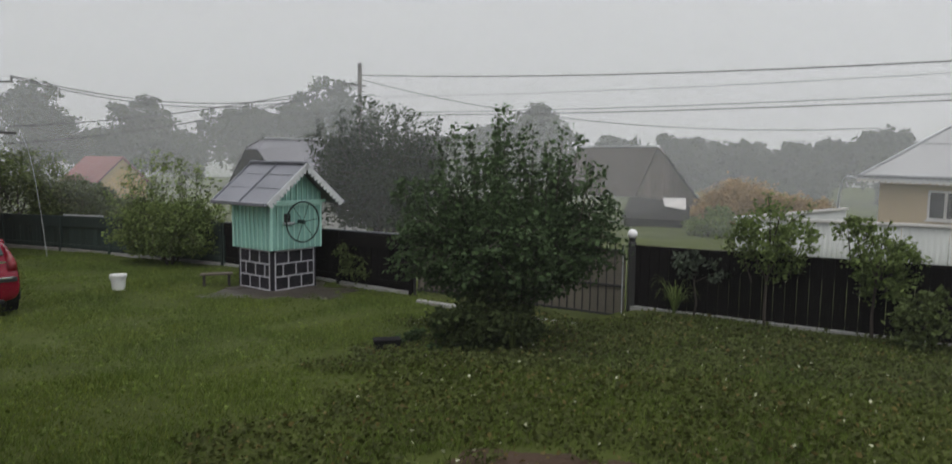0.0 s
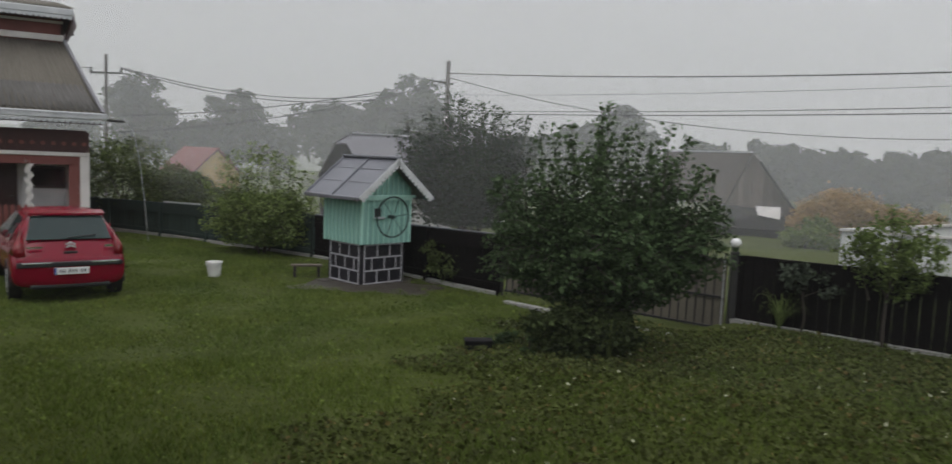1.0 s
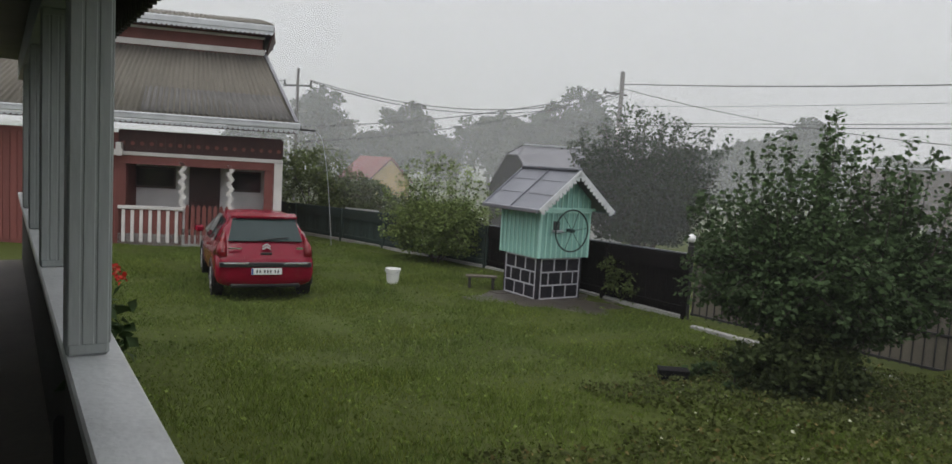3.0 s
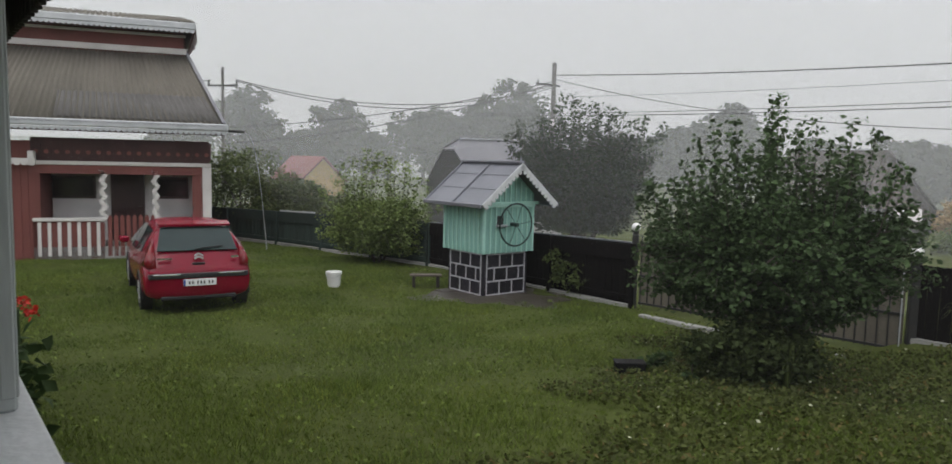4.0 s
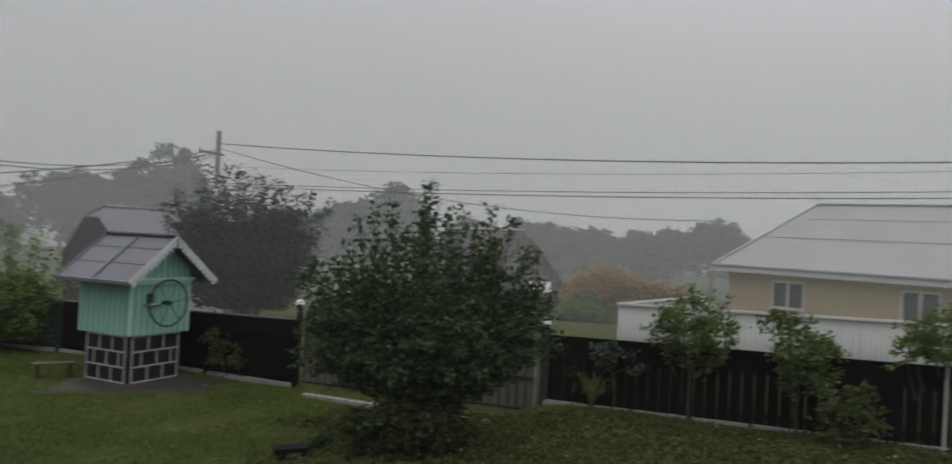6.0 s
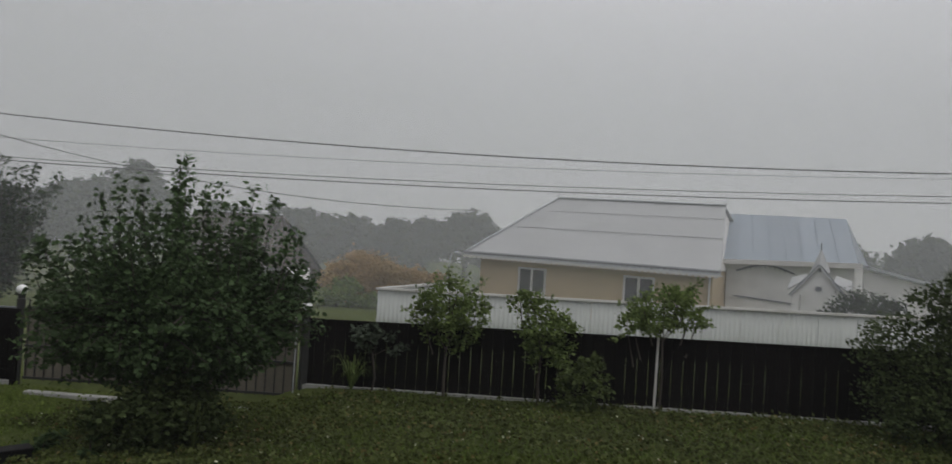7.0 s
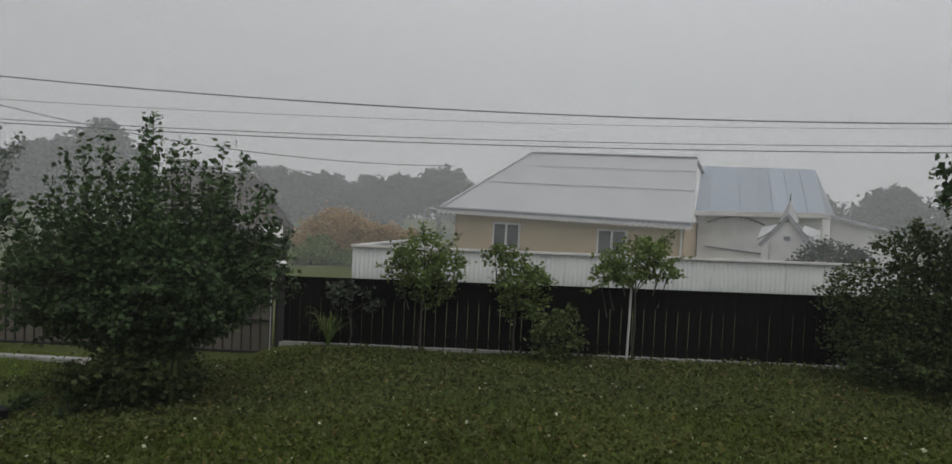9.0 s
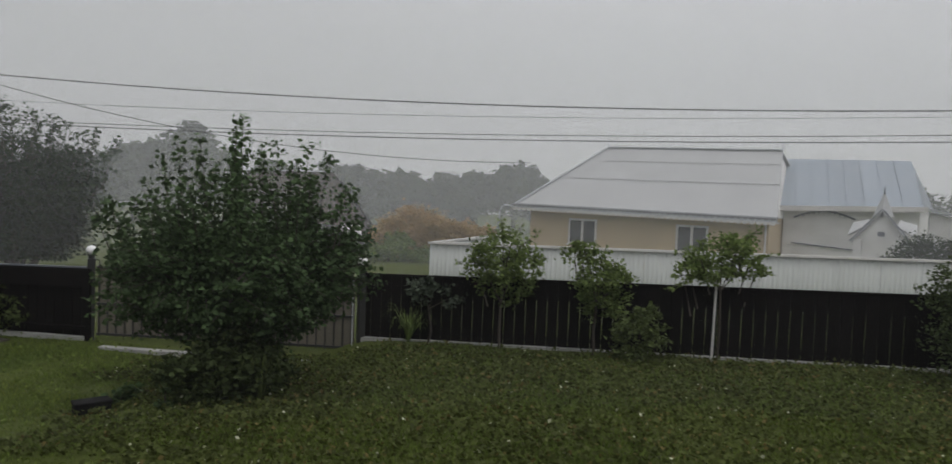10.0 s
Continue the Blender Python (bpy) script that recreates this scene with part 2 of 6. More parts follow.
def veil(name, share, top):
    """Rain mist: mostly clear, the rest scatters the daylight; thins out with height."""
    m = bpy.data.materials.new(name)
    m.use_nodes = True
    n, l = m.node_tree.nodes, m.node_tree.links
    n.remove(n["Principled BSDF"])
    d, t, c = n.new("ShaderNodeBsdfDiffuse"), n.new("ShaderNodeBsdfTranslucent"), n.new("ShaderNodeBsdfTransparent")
    d.inputs[0].default_value = t.inputs[0].default_value = (0.93, 0.95, 0.97, 1)
    both, out = n.new("ShaderNodeMixShader"), n.new("ShaderNodeMixShader")
    both.inputs[0].default_value = 0.5
    l.new(d.outputs[0], both.inputs[1])
    l.new(t.outputs[0], both.inputs[2])
    coord, sp, r, no, mu = n.new("ShaderNodeTexCoord"), n.new("ShaderNodeSeparateXYZ"), n.new("ShaderNodeMapRange"), n.new("ShaderNodeTexNoise"), n.new("ShaderNodeMath")
    l.new(coord.outputs["Object"], sp.inputs[0])
    l.new(sp.outputs["Z"], r.inputs[0])
    r.interpolation_type = "SMOOTHSTEP"
    r.inputs["From Min"].default_value, r.inputs["From Max"].default_value = 0.25 * top, top
    r.inputs["To Min"].default_value, r.inputs["To Max"].default_value = share, 0.0
    no.inputs["Scale"].default_value = 0.06
    l.new(coord.outputs["Object"], no.inputs["Vector"])
    v = n.new("ShaderNodeMapRange")
    v.inputs["To Min"].default_value, v.inputs["To Max"].default_value = 0.97, 1.03
    l.new(no.outputs["Fac"], v.inputs[0])
    mu.operation = "MULTIPLY"
    l.new(r.outputs[0], mu.inputs[0])
    l.new(v.outputs[0], mu.inputs[1])
    l.new(mu.outputs[0], out.inputs[0])
    l.new(c.outputs[0], out.inputs[1])
    l.new(both.outputs[0], out.inputs[2])
    l.new(out.outputs[0], n["Material Output"].inputs[0])
    return m


# ---- mesh tools ----
def mesh_of(name, bm, material, smooth=False):
    me = bpy.data.meshes.new(name)
    bm.normal_update()
    bm.to_mesh(me)
    bm.free()
    me.materials.append(material)
    if smooth:
        me.polygons.foreach_set("use_smooth", [True] * len(me.polygons))
    return me


def raw_mesh(name, verts, faces, material):
    """A mesh from arrays of corners and of faces that all have the same number of corners."""
    me = bpy.data.meshes.new(name)
    verts, faces = np.asarray(verts, np.float32), np.asarray(faces, np.int32)
    k = faces.shape[1]
    me.vertices.add(len(verts))
    me.vertices.foreach_set("co", verts.ravel())
    me.loops.add(faces.size)
    me.loops.foreach_set("vertex_index", faces.ravel())
    me.polygons.add(len(faces))
    me.polygons.foreach_set("loop_start", np.arange(0, faces.size, k, dtype=np.int32))
    me.polygons.foreach_set("loop_total", np.full(len(faces), k, np.int32))
    me.update(calc_edges=True)
    me.materials.append(material)
    return me


def part(name, bm, material, parent, label="", m=None, smooth=False):
    data = bm if isinstance(bm, bpy.types.Mesh) else mesh_of(name, bm, material, smooth)
    ob = new(name, data)
    ob.parent = parent
    if m is not None:
        ob.matrix_basis = m
    if label:
        ob["label"] = label
    return ob


def thing(name, m, label, category, group="", kind=""):
    """An Empty at the base of a thing."""
    ob = new(name)
    ob.empty_display_size = 0.2
    ob.matrix_basis = m
    return tagged(ob, label, category, group, kind)


def box(x0, x1, y0, y1, z0, z1, bevel=0.0, bm=None):
    bm = bm or bmesh.new()
    r = bmesh.ops.create_cube(bm, size=1)
    vs = r["verts"]
    for v in vs:
        v.co = Vector((x0 + (v.co.x + 0.5) * (x1 - x0), y0 + (v.co.y + 0.5) * (y1 - y0), z0 + (v.co.z + 0.5) * (z1 - z0)))
    if bevel:
        es = list({e for v in vs for e in v.link_edges})
        bmesh.ops.bevel(bm, geom=es, offset=bevel, segments=1, affect="EDGES")
    return bm


def rod(a, b, r0, r1=None, seg=10, bm=None):
    """A tapered round bar from a to b."""
    bm = bm or bmesh.new()
    a, b = Vector(a), Vector(b)
    m = Matrix.Translation((a + b) / 2) @ (b - a).to_track_quat("Z", "Y").to_matrix().to_4x4()
    bmesh.ops.create_cone(bm, cap_ends=True, segments=seg, radius1=r0, radius2=r0 if r1 is None else r1, depth=(b - a).length, matrix=m)
    return bm


def bar(a, b, w, h, bm=None, up=(0, 0, 1)):
    """A square bar from a to b, w wide and h high."""
    bm = bm or bmesh.new()
    a, b = Vector(a), Vector(b)
    d = (b - a).normalized()
    s = d.cross(Vector(up)).normalized()
    u = s.cross(d)
    vs = [bm.verts.new(p + s * (i * w / 2) + u * (j * h / 2)) for p in (a, b) for i, j in ((-1, -1), (1, -1), (1, 1), (-1, 1))]
    for f in ((3, 2, 1, 0), (4, 5, 6, 7), (0, 1, 5, 4), (1, 2, 6, 5), (2, 3, 7, 6), (3, 0, 4, 7)):
        bm.faces.new([vs[i] for i in f])
    return bm


def slab_of(points, thick, bm=None):
    """A plate over a polygon in space, thickened downwards along its normal."""
    bm = bm or bmesh.new()
    ps = [Vector(p) for p in points]
    n = (ps[1] - ps[0]).cross(ps[2] - ps[0]).normalized()
    up = [bm.verts.new(p) for p in ps]
    dn = [bm.verts.new(p - n * thick) for p in ps]
    bm.faces.new(up)
    bm.faces.new(dn[::-1])
    k = len(ps)
    for i in range(k):
        bm.faces.new((up[i], dn[i], dn[(i + 1) % k], up[(i + 1) % k]))
    return bm


def outline(points, y0, y1, bm=None):
    """A flat shape drawn in x and z, with depth from y0 to y1."""
    bm = bm or bmesh.new()
    a = [bm.verts.new((x, y0, z)) for x, z in points]
    b = [bm.verts.new((x, y1, z)) for x, z in points]
    bm.faces.new(a)
    bm.faces.new(b[::-1])
    k = len(points)
    for i in range(k):
        bm.faces.new((a[i], b[i], b[(i + 1) % k], a[(i + 1) % k]))
    bmesh.ops.recalc_face_normals(bm, faces=bm.faces)
    return bm


def scallops(x0, x1, z, step, drop, band, y0, y1):
    """A board with a row of rounded teeth hanging from it."""
    n = max(1, round((x1 - x0) / step))
    w = (x1 - x0) / n
    pts = [(x1, z + band), (x0, z + band)]
    for i in range(n):
        for k in range(6):
            a = math.pi * k / 5
            pts.append((x0 + w * (i + 0.5) - math.cos(a) * w * 0.46, z - math.sin(a) * drop))
    return outline(pts, y0, y1)


def corrugated(p0, p1, p2, p3, waves, depth, thick, material, name):
    """A sheet over p0..p1 (eave) and p3..p2 (top), with waves that run up the slope."""
    p0, p1, p2, p3 = (np.array(p, float) for p in (p0, p1, p2, p3))
    nrm = np.cross(p1 - p0, p3 - p0)
    nrm /= np.linalg.norm(nrm)
    k = waves * 6
    s = np.linspace(0, 1, k + 1)
    off = depth * np.cos(s * waves * 2 * np.pi)
    lo = p0 + np.outer(s, p1 - p0) + np.outer(off, nrm)
    hi = p3 + np.outer(s, p2 - p3) + np.outer(off, nrm)
    verts = np.concatenate([lo, hi, lo - thick * nrm, hi - thick * nrm])
    i = np.arange(k)
    c = k + 1
    faces = np.concatenate([np.stack([i, i + 1, c + i + 1, c + i], 1), np.stack([2 * c + i + 1, 2 * c + i, 3 * c + i, 3 * c + i + 1], 1),
                            np.stack([i + 1, i, 2 * c + i, 2 * c + i + 1], 1), np.stack([c + i, c + i + 1, 3 * c + i + 1, 3 * c + i], 1)])
    return raw_mesh(name, verts, faces, material)


def leaves_mesh(name, centres, size, material, rng, droop=0.3):
    """Folded leaves, four corners each, at the given places."""
    n = len(centres)
    d = rng.normal(size=(n, 3))
    d[:, 2] = d[:, 2] * 0.5 - droop
    d /= np.linalg.norm(d, axis=1)[:, None]
    s = np.cross(d, rng.normal(size=(n, 3)))
    s /= np.linalg.norm(s, axis=1)[:, None]
    u = np.cross(s, d)
    ln = (size * rng.uniform(0.6, 1.35, n))[:, None]
    wd = ln * rng.uniform(0.28, 0.42, n)[:, None]
    c = np.asarray(centres)
    v = np.stack([c, c + d * ln * 0.5 + s * wd + u * wd * 0.4, c + d * ln, c + d * ln * 0.5 - s * wd + u * wd * 0.4], 1).reshape(-1, 3)
    f = np.arange(4 * n).reshape(-1, 4)
    tri = np.concatenate([f[:, [0, 1, 2]], f[:, [0, 2, 3]]])
    return raw_mesh(name, v, tri, material)


def limb(bm, pts, r0, r1, seg=7):
    """A bent tapered branch through pts."""
    rings = []
    k = len(pts)
    for i, p in enumerate(pts):
        p = Vector(p)
        d = (Vector(pts[min(i + 1, k - 1)]) - Vector(pts[max(i - 1, 0)])).normalized()
        a = d.orthogonal().normalized()
        b = d.cross(a)
        r = r0 + (r1 - r0) * i / (k - 1)
        rings.append([bm.verts.new(p + (a * math.cos(t) + b * math.sin(t)) * r) for t in (2 * math.pi * j / seg for j in range(seg))])
    for x, y in zip(rings, rings[1:]):
        q = max(range(seg), key=lambda s: -(x[0].co - y[s].co).length)
        for j in range(seg):
            bm.faces.new((x[j], x[(j + 1) % seg], y[(j + 1 + q) % seg], y[(j + q) % seg]))
    return bm


def tree(name, place, label, category, blobs, leaf, count, material, trunks=1, trunk_r=0.1, fork=0.35, seed=1, group="", sprigs=(), clump=0.33, droop=0.3):
    """A tapered trunk, limbs to every mass of foliage, and a crown of single leaves in clumps. blobs: x, y, z, rx, ry, rz from the foot."""
    rng = np.random.default_rng(seed)
    t = thing(name, pose(*place), label, category, group)
    bm = bmesh.new()
    top = max(b[2] for b in blobs)
    for k in range(trunks):
        a = 2 * math.pi * k / trunks + seed
        sp = 0.0 if trunks == 1 else trunk_r * 2.2
        foot = Vector((math.cos(a) * sp, math.sin(a) * sp, -0.08))
        knot = Vector((math.cos(a) * sp * 3, math.sin(a) * sp * 3, top * fork))
        limb(bm, [foot, foot.lerp(knot, 0.5) + Vector(rng.normal(0, 0.03, 3)), knot], trunk_r, trunk_r * 0.7)
        for b in blobs[k::trunks]:
            e = Vector((b[0], b[1], b[2] + b[5] * 0.4))
            mid = knot.lerp(e, 0.5) + Vector(rng.normal(0, 0.06 * top / 3, 3))
            limb(bm, [knot, mid, e], trunk_r * 0.55, trunk_r * 0.1, 5)
    part("trunk", bm, M_BARK, t, smooth=True)
    vol = np.array([b[3] * b[4] * b[5] for b in blobs]) ** 0.75
    pts = []
    for b, v in zip(blobs, vol / vol.sum()):
        n = int(count * v)
        groups = max(4, n // 26)
        d = rng.normal(size=(groups, 3))
        d /= np.linalg.norm(d, axis=1)[:, None]
        rad = rng.uniform(0.35, 1.06, groups) ** 0.6
        cc = d * rad[:, None] * np.array(b[3:6]) + np.array(b[:3])
        pick = rng.integers(0, groups, n)
        r = clump * (b[3] * b[4] * b[5]) ** (1 / 3)
        pts.append(cc[pick] + rng.normal(0, r * 0.5, (n, 3)) * [1, 1, 0.75])
    for x, y, z, h, w in sprigs:
        n = int(8 + abs(h) * 50 + abs(w) * 40)
        s = rng.uniform(0, 1, n)
        pts.append(np.stack([x + w * s + rng.normal(0, 0.045, n), y + rng.normal(0, 0.045, n), z + h * s], 1))
    pts = np.concatenate(pts)
    pts = pts[pts[:, 2] > 0.04]
    part("crown", leaves_mesh("crown", pts, leaf, material, rng, droop), material, t)
    if sprigs:
        bm = bmesh.new()
        for x, y, z, h, w in sprigs:
            limb(bm, [(x - w * 0.5, y, z - 0.5), (x, y, z), (x + w, y, z + h)], 0.012, 0.004, 4)
        part("twig", bm, M_BARK, t)
    return t


def shoot_tree(name, place, label, category, rings, leaf, shoots, per_shoot, fill, material, tips=(), trunks=4, trunk_r=0.05, node=0.13, spread=0.09, seed=1, droop=0.3, group=""):
    """A many-stemmed tree or shrub: limbs fork into shoots that end on the outline, and the leaves sit in tufts along them.
    rings: heights above the foot, each with the crown's reach to -x, +x and in y; tips: single tall shoots (x, y, z)."""
    rng = np.random.default_rng(seed)
    t = thing(name, pose(*place), label, category, group)
    zs = np.array([r[0] for r in rings])
    lo, hi, dp = (np.interp(np.linspace(zs[0], zs[-1], 60), zs, [r[k] for r in rings]) for k in (1, 2, 3))
    zz = np.linspace(zs[0], zs[-1], 60)
    reach = (hi + lo) * dp
    forks = []
    bm = bmesh.new()
    top = zs[-1]
    for k in range(trunks):
        a = 2 * math.pi * k / trunks + seed
        foot = Vector((math.cos(a) * trunk_r * 2, math.sin(a) * trunk_r * 2, -0.08))
        knot = Vector((math.cos(a) * (hi.mean() + lo.mean()) * 0.17, math.sin(a) * dp.mean() * 0.35, top * rng.uniform(0.32, 0.48)))
        limb(bm, [foot, foot.lerp(knot, 0.5) + Vector(rng.normal(0, trunk_r * 0.7, 3)), knot], trunk_r, trunk_r * 0.6)
        forks.append(knot)
    ends = []
    pick = rng.choice(60, shoots, p=reach / reach.sum())
    for i in pick:
        a = rng.uniform(0, 2 * math.pi)
        c, sn = math.cos(a), math.sin(a)
        r = rng.uniform(0.72, 1.04)
        ends.append(Vector(((hi[i] if c > 0 else lo[i]) * c * r, dp[i] * sn * r, zz[i] + rng.normal(0, 0.03 * top))))
    n_side = len(ends)
    ends += [Vector(p) for p in tips]
    pts, sizes = [], []
    for j, e in enumerate(ends):
        f = min(forks, key=lambda q: (q - e).length + 0.6 * (q.z > e.z))
        tall = j >= n_side
        mid = f.lerp(e, 0.55) + Vector((0, 0, (-0.05 if tall else 0.08) * top)) + Vector(rng.normal(0, 0.02 * top, 3))
        if tall:
            mid.x, mid.y = f.x + (e.x - f.x) * 0.8, f.y + (e.y - f.y) * 0.8
        ln = (e - f).length
        limb(bm, [f, mid, e], max(trunk_r * 0.3, 0.008), 0.003, 4)
        k = max(3, int(ln * 0.85 / node))
        for q in np.linspace(0.28, 1.0, k):
            b = (1 - q) ** 2 * f + 2 * q * (1 - q) * mid + q * q * e
            m = max(2, int(per_shoot * (1.2 - 0.2 * q if tall else 1.25 - 0.75 * q) * rng.uniform(0.4, 1.5)))
            w = spread * (0.95 - 0.35 * q if tall else 1.25 - 0.7 * q)
            pts.append(np.array(b) + rng.normal(0, w, (m, 3)) * (1, 1, 0.6))
    part("trunk", bm, M_BARK, t, smooth=True)
    low = reach * (zz < zs[0] + 0.78 * (top - zs[0]))
    i = rng.choice(60, fill, p=low / low.sum())
    a, r = rng.uniform(0, 2 * np.pi, fill), np.sqrt(rng.uniform(0, 0.55, fill))
    c = np.cos(a)
    pts.append(np.stack([np.where(c > 0, hi[i], lo[i]) * c * r, dp[i] * np.sin(a) * r, zz[i] * rng.uniform(0.9, 0.98, fill)], 1))
    pts = np.concatenate(pts)
    part("crown", leaves_mesh("crown", pts[pts[:, 2] > max(0.05, zs[0] * 0.62)], leaf, material, rng, droop), material, t)
    return t


def smooth_step(t):
    t = np.clip(t, 0, 1)
    return t * t * (3 - 2 * t)


def ground_z(x, y):
    """Height of the land: a low rise before the veranda, level at the fences."""
    x, y = np.asarray(x, float), np.asarray(y, float)
    rise = 0.5 * smooth_step((13.5 - y) / 7) * smooth_step((x + 8) / 9)
    rise = rise + 0.3 * smooth_step((x - 2.0) / 1.0) * (1 - smooth_step((13.5 - y) / 7)) * smooth_step((18 - np.hypot(x, y)) / 4)
    far = np.hypot(x, y)
    fall = -0.5 * smooth_step((far - 22) / 30) + 9.0 * smooth_step((far - 110) / 260)
    return -0.38 + rise + fall


def gz(x, y):
    return float(ground_z(x, y))


def along(p, q):
    """Pose at p whose x axis points to q, on the level."""
    return pose(p[0], p[1], p[2] if len(p) > 2 else 0, 0, 0, math.degrees(math.atan2(q[1] - p[1], q[0] - p[0])))

# ---- land ----
def spread(lo, hi, step, reach):
    mid = list(np.arange(lo, hi + step / 2, step))
    out = [step * 1.35**k for k in range(1, 26)]
    a = [lo - s for s in np.cumsum(out) if s < reach][::-1]
    b = [hi + s for s in np.cumsum(out) if s < reach]
    return np.array(a + mid + b)


gx, gy = spread(-22, 22, 0.4, 900), spread(-6, 34, 0.4, 900)
mx, my = np.meshgrid(gx, gy)
hz = ground_z(mx, my) + 0.03 * np.sin(mx * 1.7 + my * 0.6) * np.sin(my * 1.3 - mx * 0.4) * (np.hypot(mx, my) < 40)
idx = np.arange(mx.size).reshape(mx.shape)
quads = np.stack([idx[:-1, :-1], idx[:-1, 1:], idx[1:, 1:], idx[1:, :-1]], -1).reshape(-1, 4)
land = new("ground", raw_mesh("ground", np.stack([mx.ravel(), my.ravel(), hz.ravel()], 1), quads, M_EARTH))
tagged(land, "wet green turf and meadow land in the rain", "ground", kind="structure")


def surface(x, y):
    return ground_z(x, y) + 0.03 * np.sin(x * 1.7 + y * 0.6) * np.sin(y * 1.3 - x * 0.4)


GATE_L, GATE_R, FENCE_END = (-1.25, 15.15), (2.76, 12.65), (12.4, 4.9)


def in_yard(x, y):
    """Inside the fences and clear of the veranda and the red house."""
    right = (y - GATE_R[1]) * (FENCE_END[0] - GATE_R[0]) - (x - GATE_R[0]) * (FENCE_END[1] - GATE_R[1]) < 0
    mid = (y - GATE_L[1]) * (GATE_R[0] - GATE_L[0]) - (x - GATE_L[0]) * (GATE_R[1] - GATE_L[1]) < 0
    left = (y - 19.1) * (-1.25 + 6.5) - (x + 6.5) * (15.15 - 19.1) < 0
    far = (y - 21.9) * (-6.5 + 12.3) - (x + 12.3) * (19.1 - 21.9) < 0
    ver = (x + 3.0) * 0.63 + (y - 2.78) * 0.777 > 0.1
    pad = np.hypot((x + 4.1) / 1.28, (y - 15.5) / 1.05) + 0.3 * np.sin(x * 7) * np.sin(y * 6) < 1
    return right & mid & left & far & ver & ~pad & (x > -16)


def tufts(name, n, x0, x1, y0, y1, keep, height, width, material, label, seed, lean=0.5):
    rng = np.random.default_rng(seed)
    x, y = rng.uniform(x0, x1, n), rng.uniform(y0, y1, n)
    k = keep(x, y)
    x, y = x[k], y[k]
    n = len(x)
    a = rng.uniform(0, 2 * np.pi, n)
    patch = 0.75 + 0.5 * np.sin(x * 2.1 + 1.3 * np.sin(y * 1.7)) * np.sin(y * 1.9 + 0.8 * np.sin(x * 1.1))
    h = height * rng.uniform(0.5, 1.4, n) * patch.clip(0.35, 1.4)
    w = width * rng.uniform(0.6, 1.3, n)
    base = np.stack([x, y, surface(x, y) - 0.01], 1)
    side = np.stack([np.cos(a), np.sin(a), 0 * a], 1) * w[:, None]
    b = rng.uniform(0, 2 * np.pi, n)
    tip = base + np.stack([np.cos(b) * h * lean, np.sin(b) * h * lean, h], 1)
    v = np.stack([base - side, base + side, tip], 1).reshape(-1, 3)
    ob = new(name, raw_mesh(name, v, np.arange(3 * n).reshape(-1, 3), material))
    return tagged(ob, label, "grass", kind="stuff")


def weedy(x, y):
    return x > -2.1 + 0.22 * (y - 6) + 0.5 * np.sin(y * 1.9) + 0.3 * np.sin(y * 5.1 + x)


def bare(x, y):
    return ((x - 0.45) / 0.8) ** 2 + ((y - 5.35) / 0.42) ** 2 + 0.7 * np.sin(x * 5) * np.sin(y * 6) < 1


tufts("lawn_grass", 420000, -16, 1, 2.5, 22, lambda x, y: in_yard(x, y) & ~weedy(x, y), 0.075, 0.007, M_GRASS, "short wet lawn grass before the houses", 3)
tufts("lawn_edge_grass", 260000, -3, 12, 3, 15, lambda x, y: in_yard(x, y) & weedy(x, y) & (~bare(x, y) | (np.sin(x * 9.1) * np.sin(y * 11.3) > 0.2)), 0.07, 0.007, M_GRASS, "sparse grass among weeds beside the fence", 4)


def weeds(name, n, keep, size, material, label, seed, x0=-3, x1=12, y0=3, y1=14):
    rng = np.random.default_rng(seed)
    x, y = rng.uniform(x0, x1, n), rng.uniform(y0, y1, n)
    k = keep(x, y)
    x, y = x[k], y[k]
    c = np.stack([x, y, surface(x, y) + rng.uniform(0.0, 0.09, len(x))], 1)
    ob = new(name, leaves_mesh(name, c, size, material, rng, -0.15))
    return tagged(ob, label, "weeds", kind="stuff")


weeds("garden_weeds", 95000, lambda x, y: in_yard(x, y) & weedy(x, y) & (~bare(x, y) | (np.sin(x * 7.7 + 1) * np.sin(y * 8.3) > 0.35)), 0.052, M_WEED, "low broad-leaved weeds covering the garden ground", 5)
weeds("lawn_clover", 12000, lambda x, y: in_yard(x, y) & ~weedy(x, y), 0.05, M_GRASS, "clover leaves scattered through the wet lawn", 6, -14, 1, 3, 20)
weeds("leaf_litter", 9000, lambda x, y: in_yard(x, y) & weedy(x, y) & (np.sin(x * 2.3 + 0.7 * np.sin(y * 3.1)) * np.sin(y * 2.7 + x) > -0.3), 0.052, M_LITTER, "yellow-brown fallen leaves among the weeds", 15)
tufts("yellowed_lawn", 110000, -16, 1, 2.5, 22, lambda x, y: in_yard(x, y) & ~weedy(x, y) & (np.sin(x * 1.3 + 1.2 * np.sin(y * 0.9)) * np.sin(y * 1.1 + 0.9 * np.sin(x * 1.6)) + 0.3 * np.sin(x * 4.3) * np.sin(y * 3.7) > 0.22), 0.08, 0.007, M_GRASSY, "patches of yellower grass in the wet lawn", 13)
weeds("fallen_petals", 1100, lambda x, y: in_yard(x, y) & weedy(x, y), 0.04, M_PAPER, "pale fallen leaves lying among the weeds", 7)

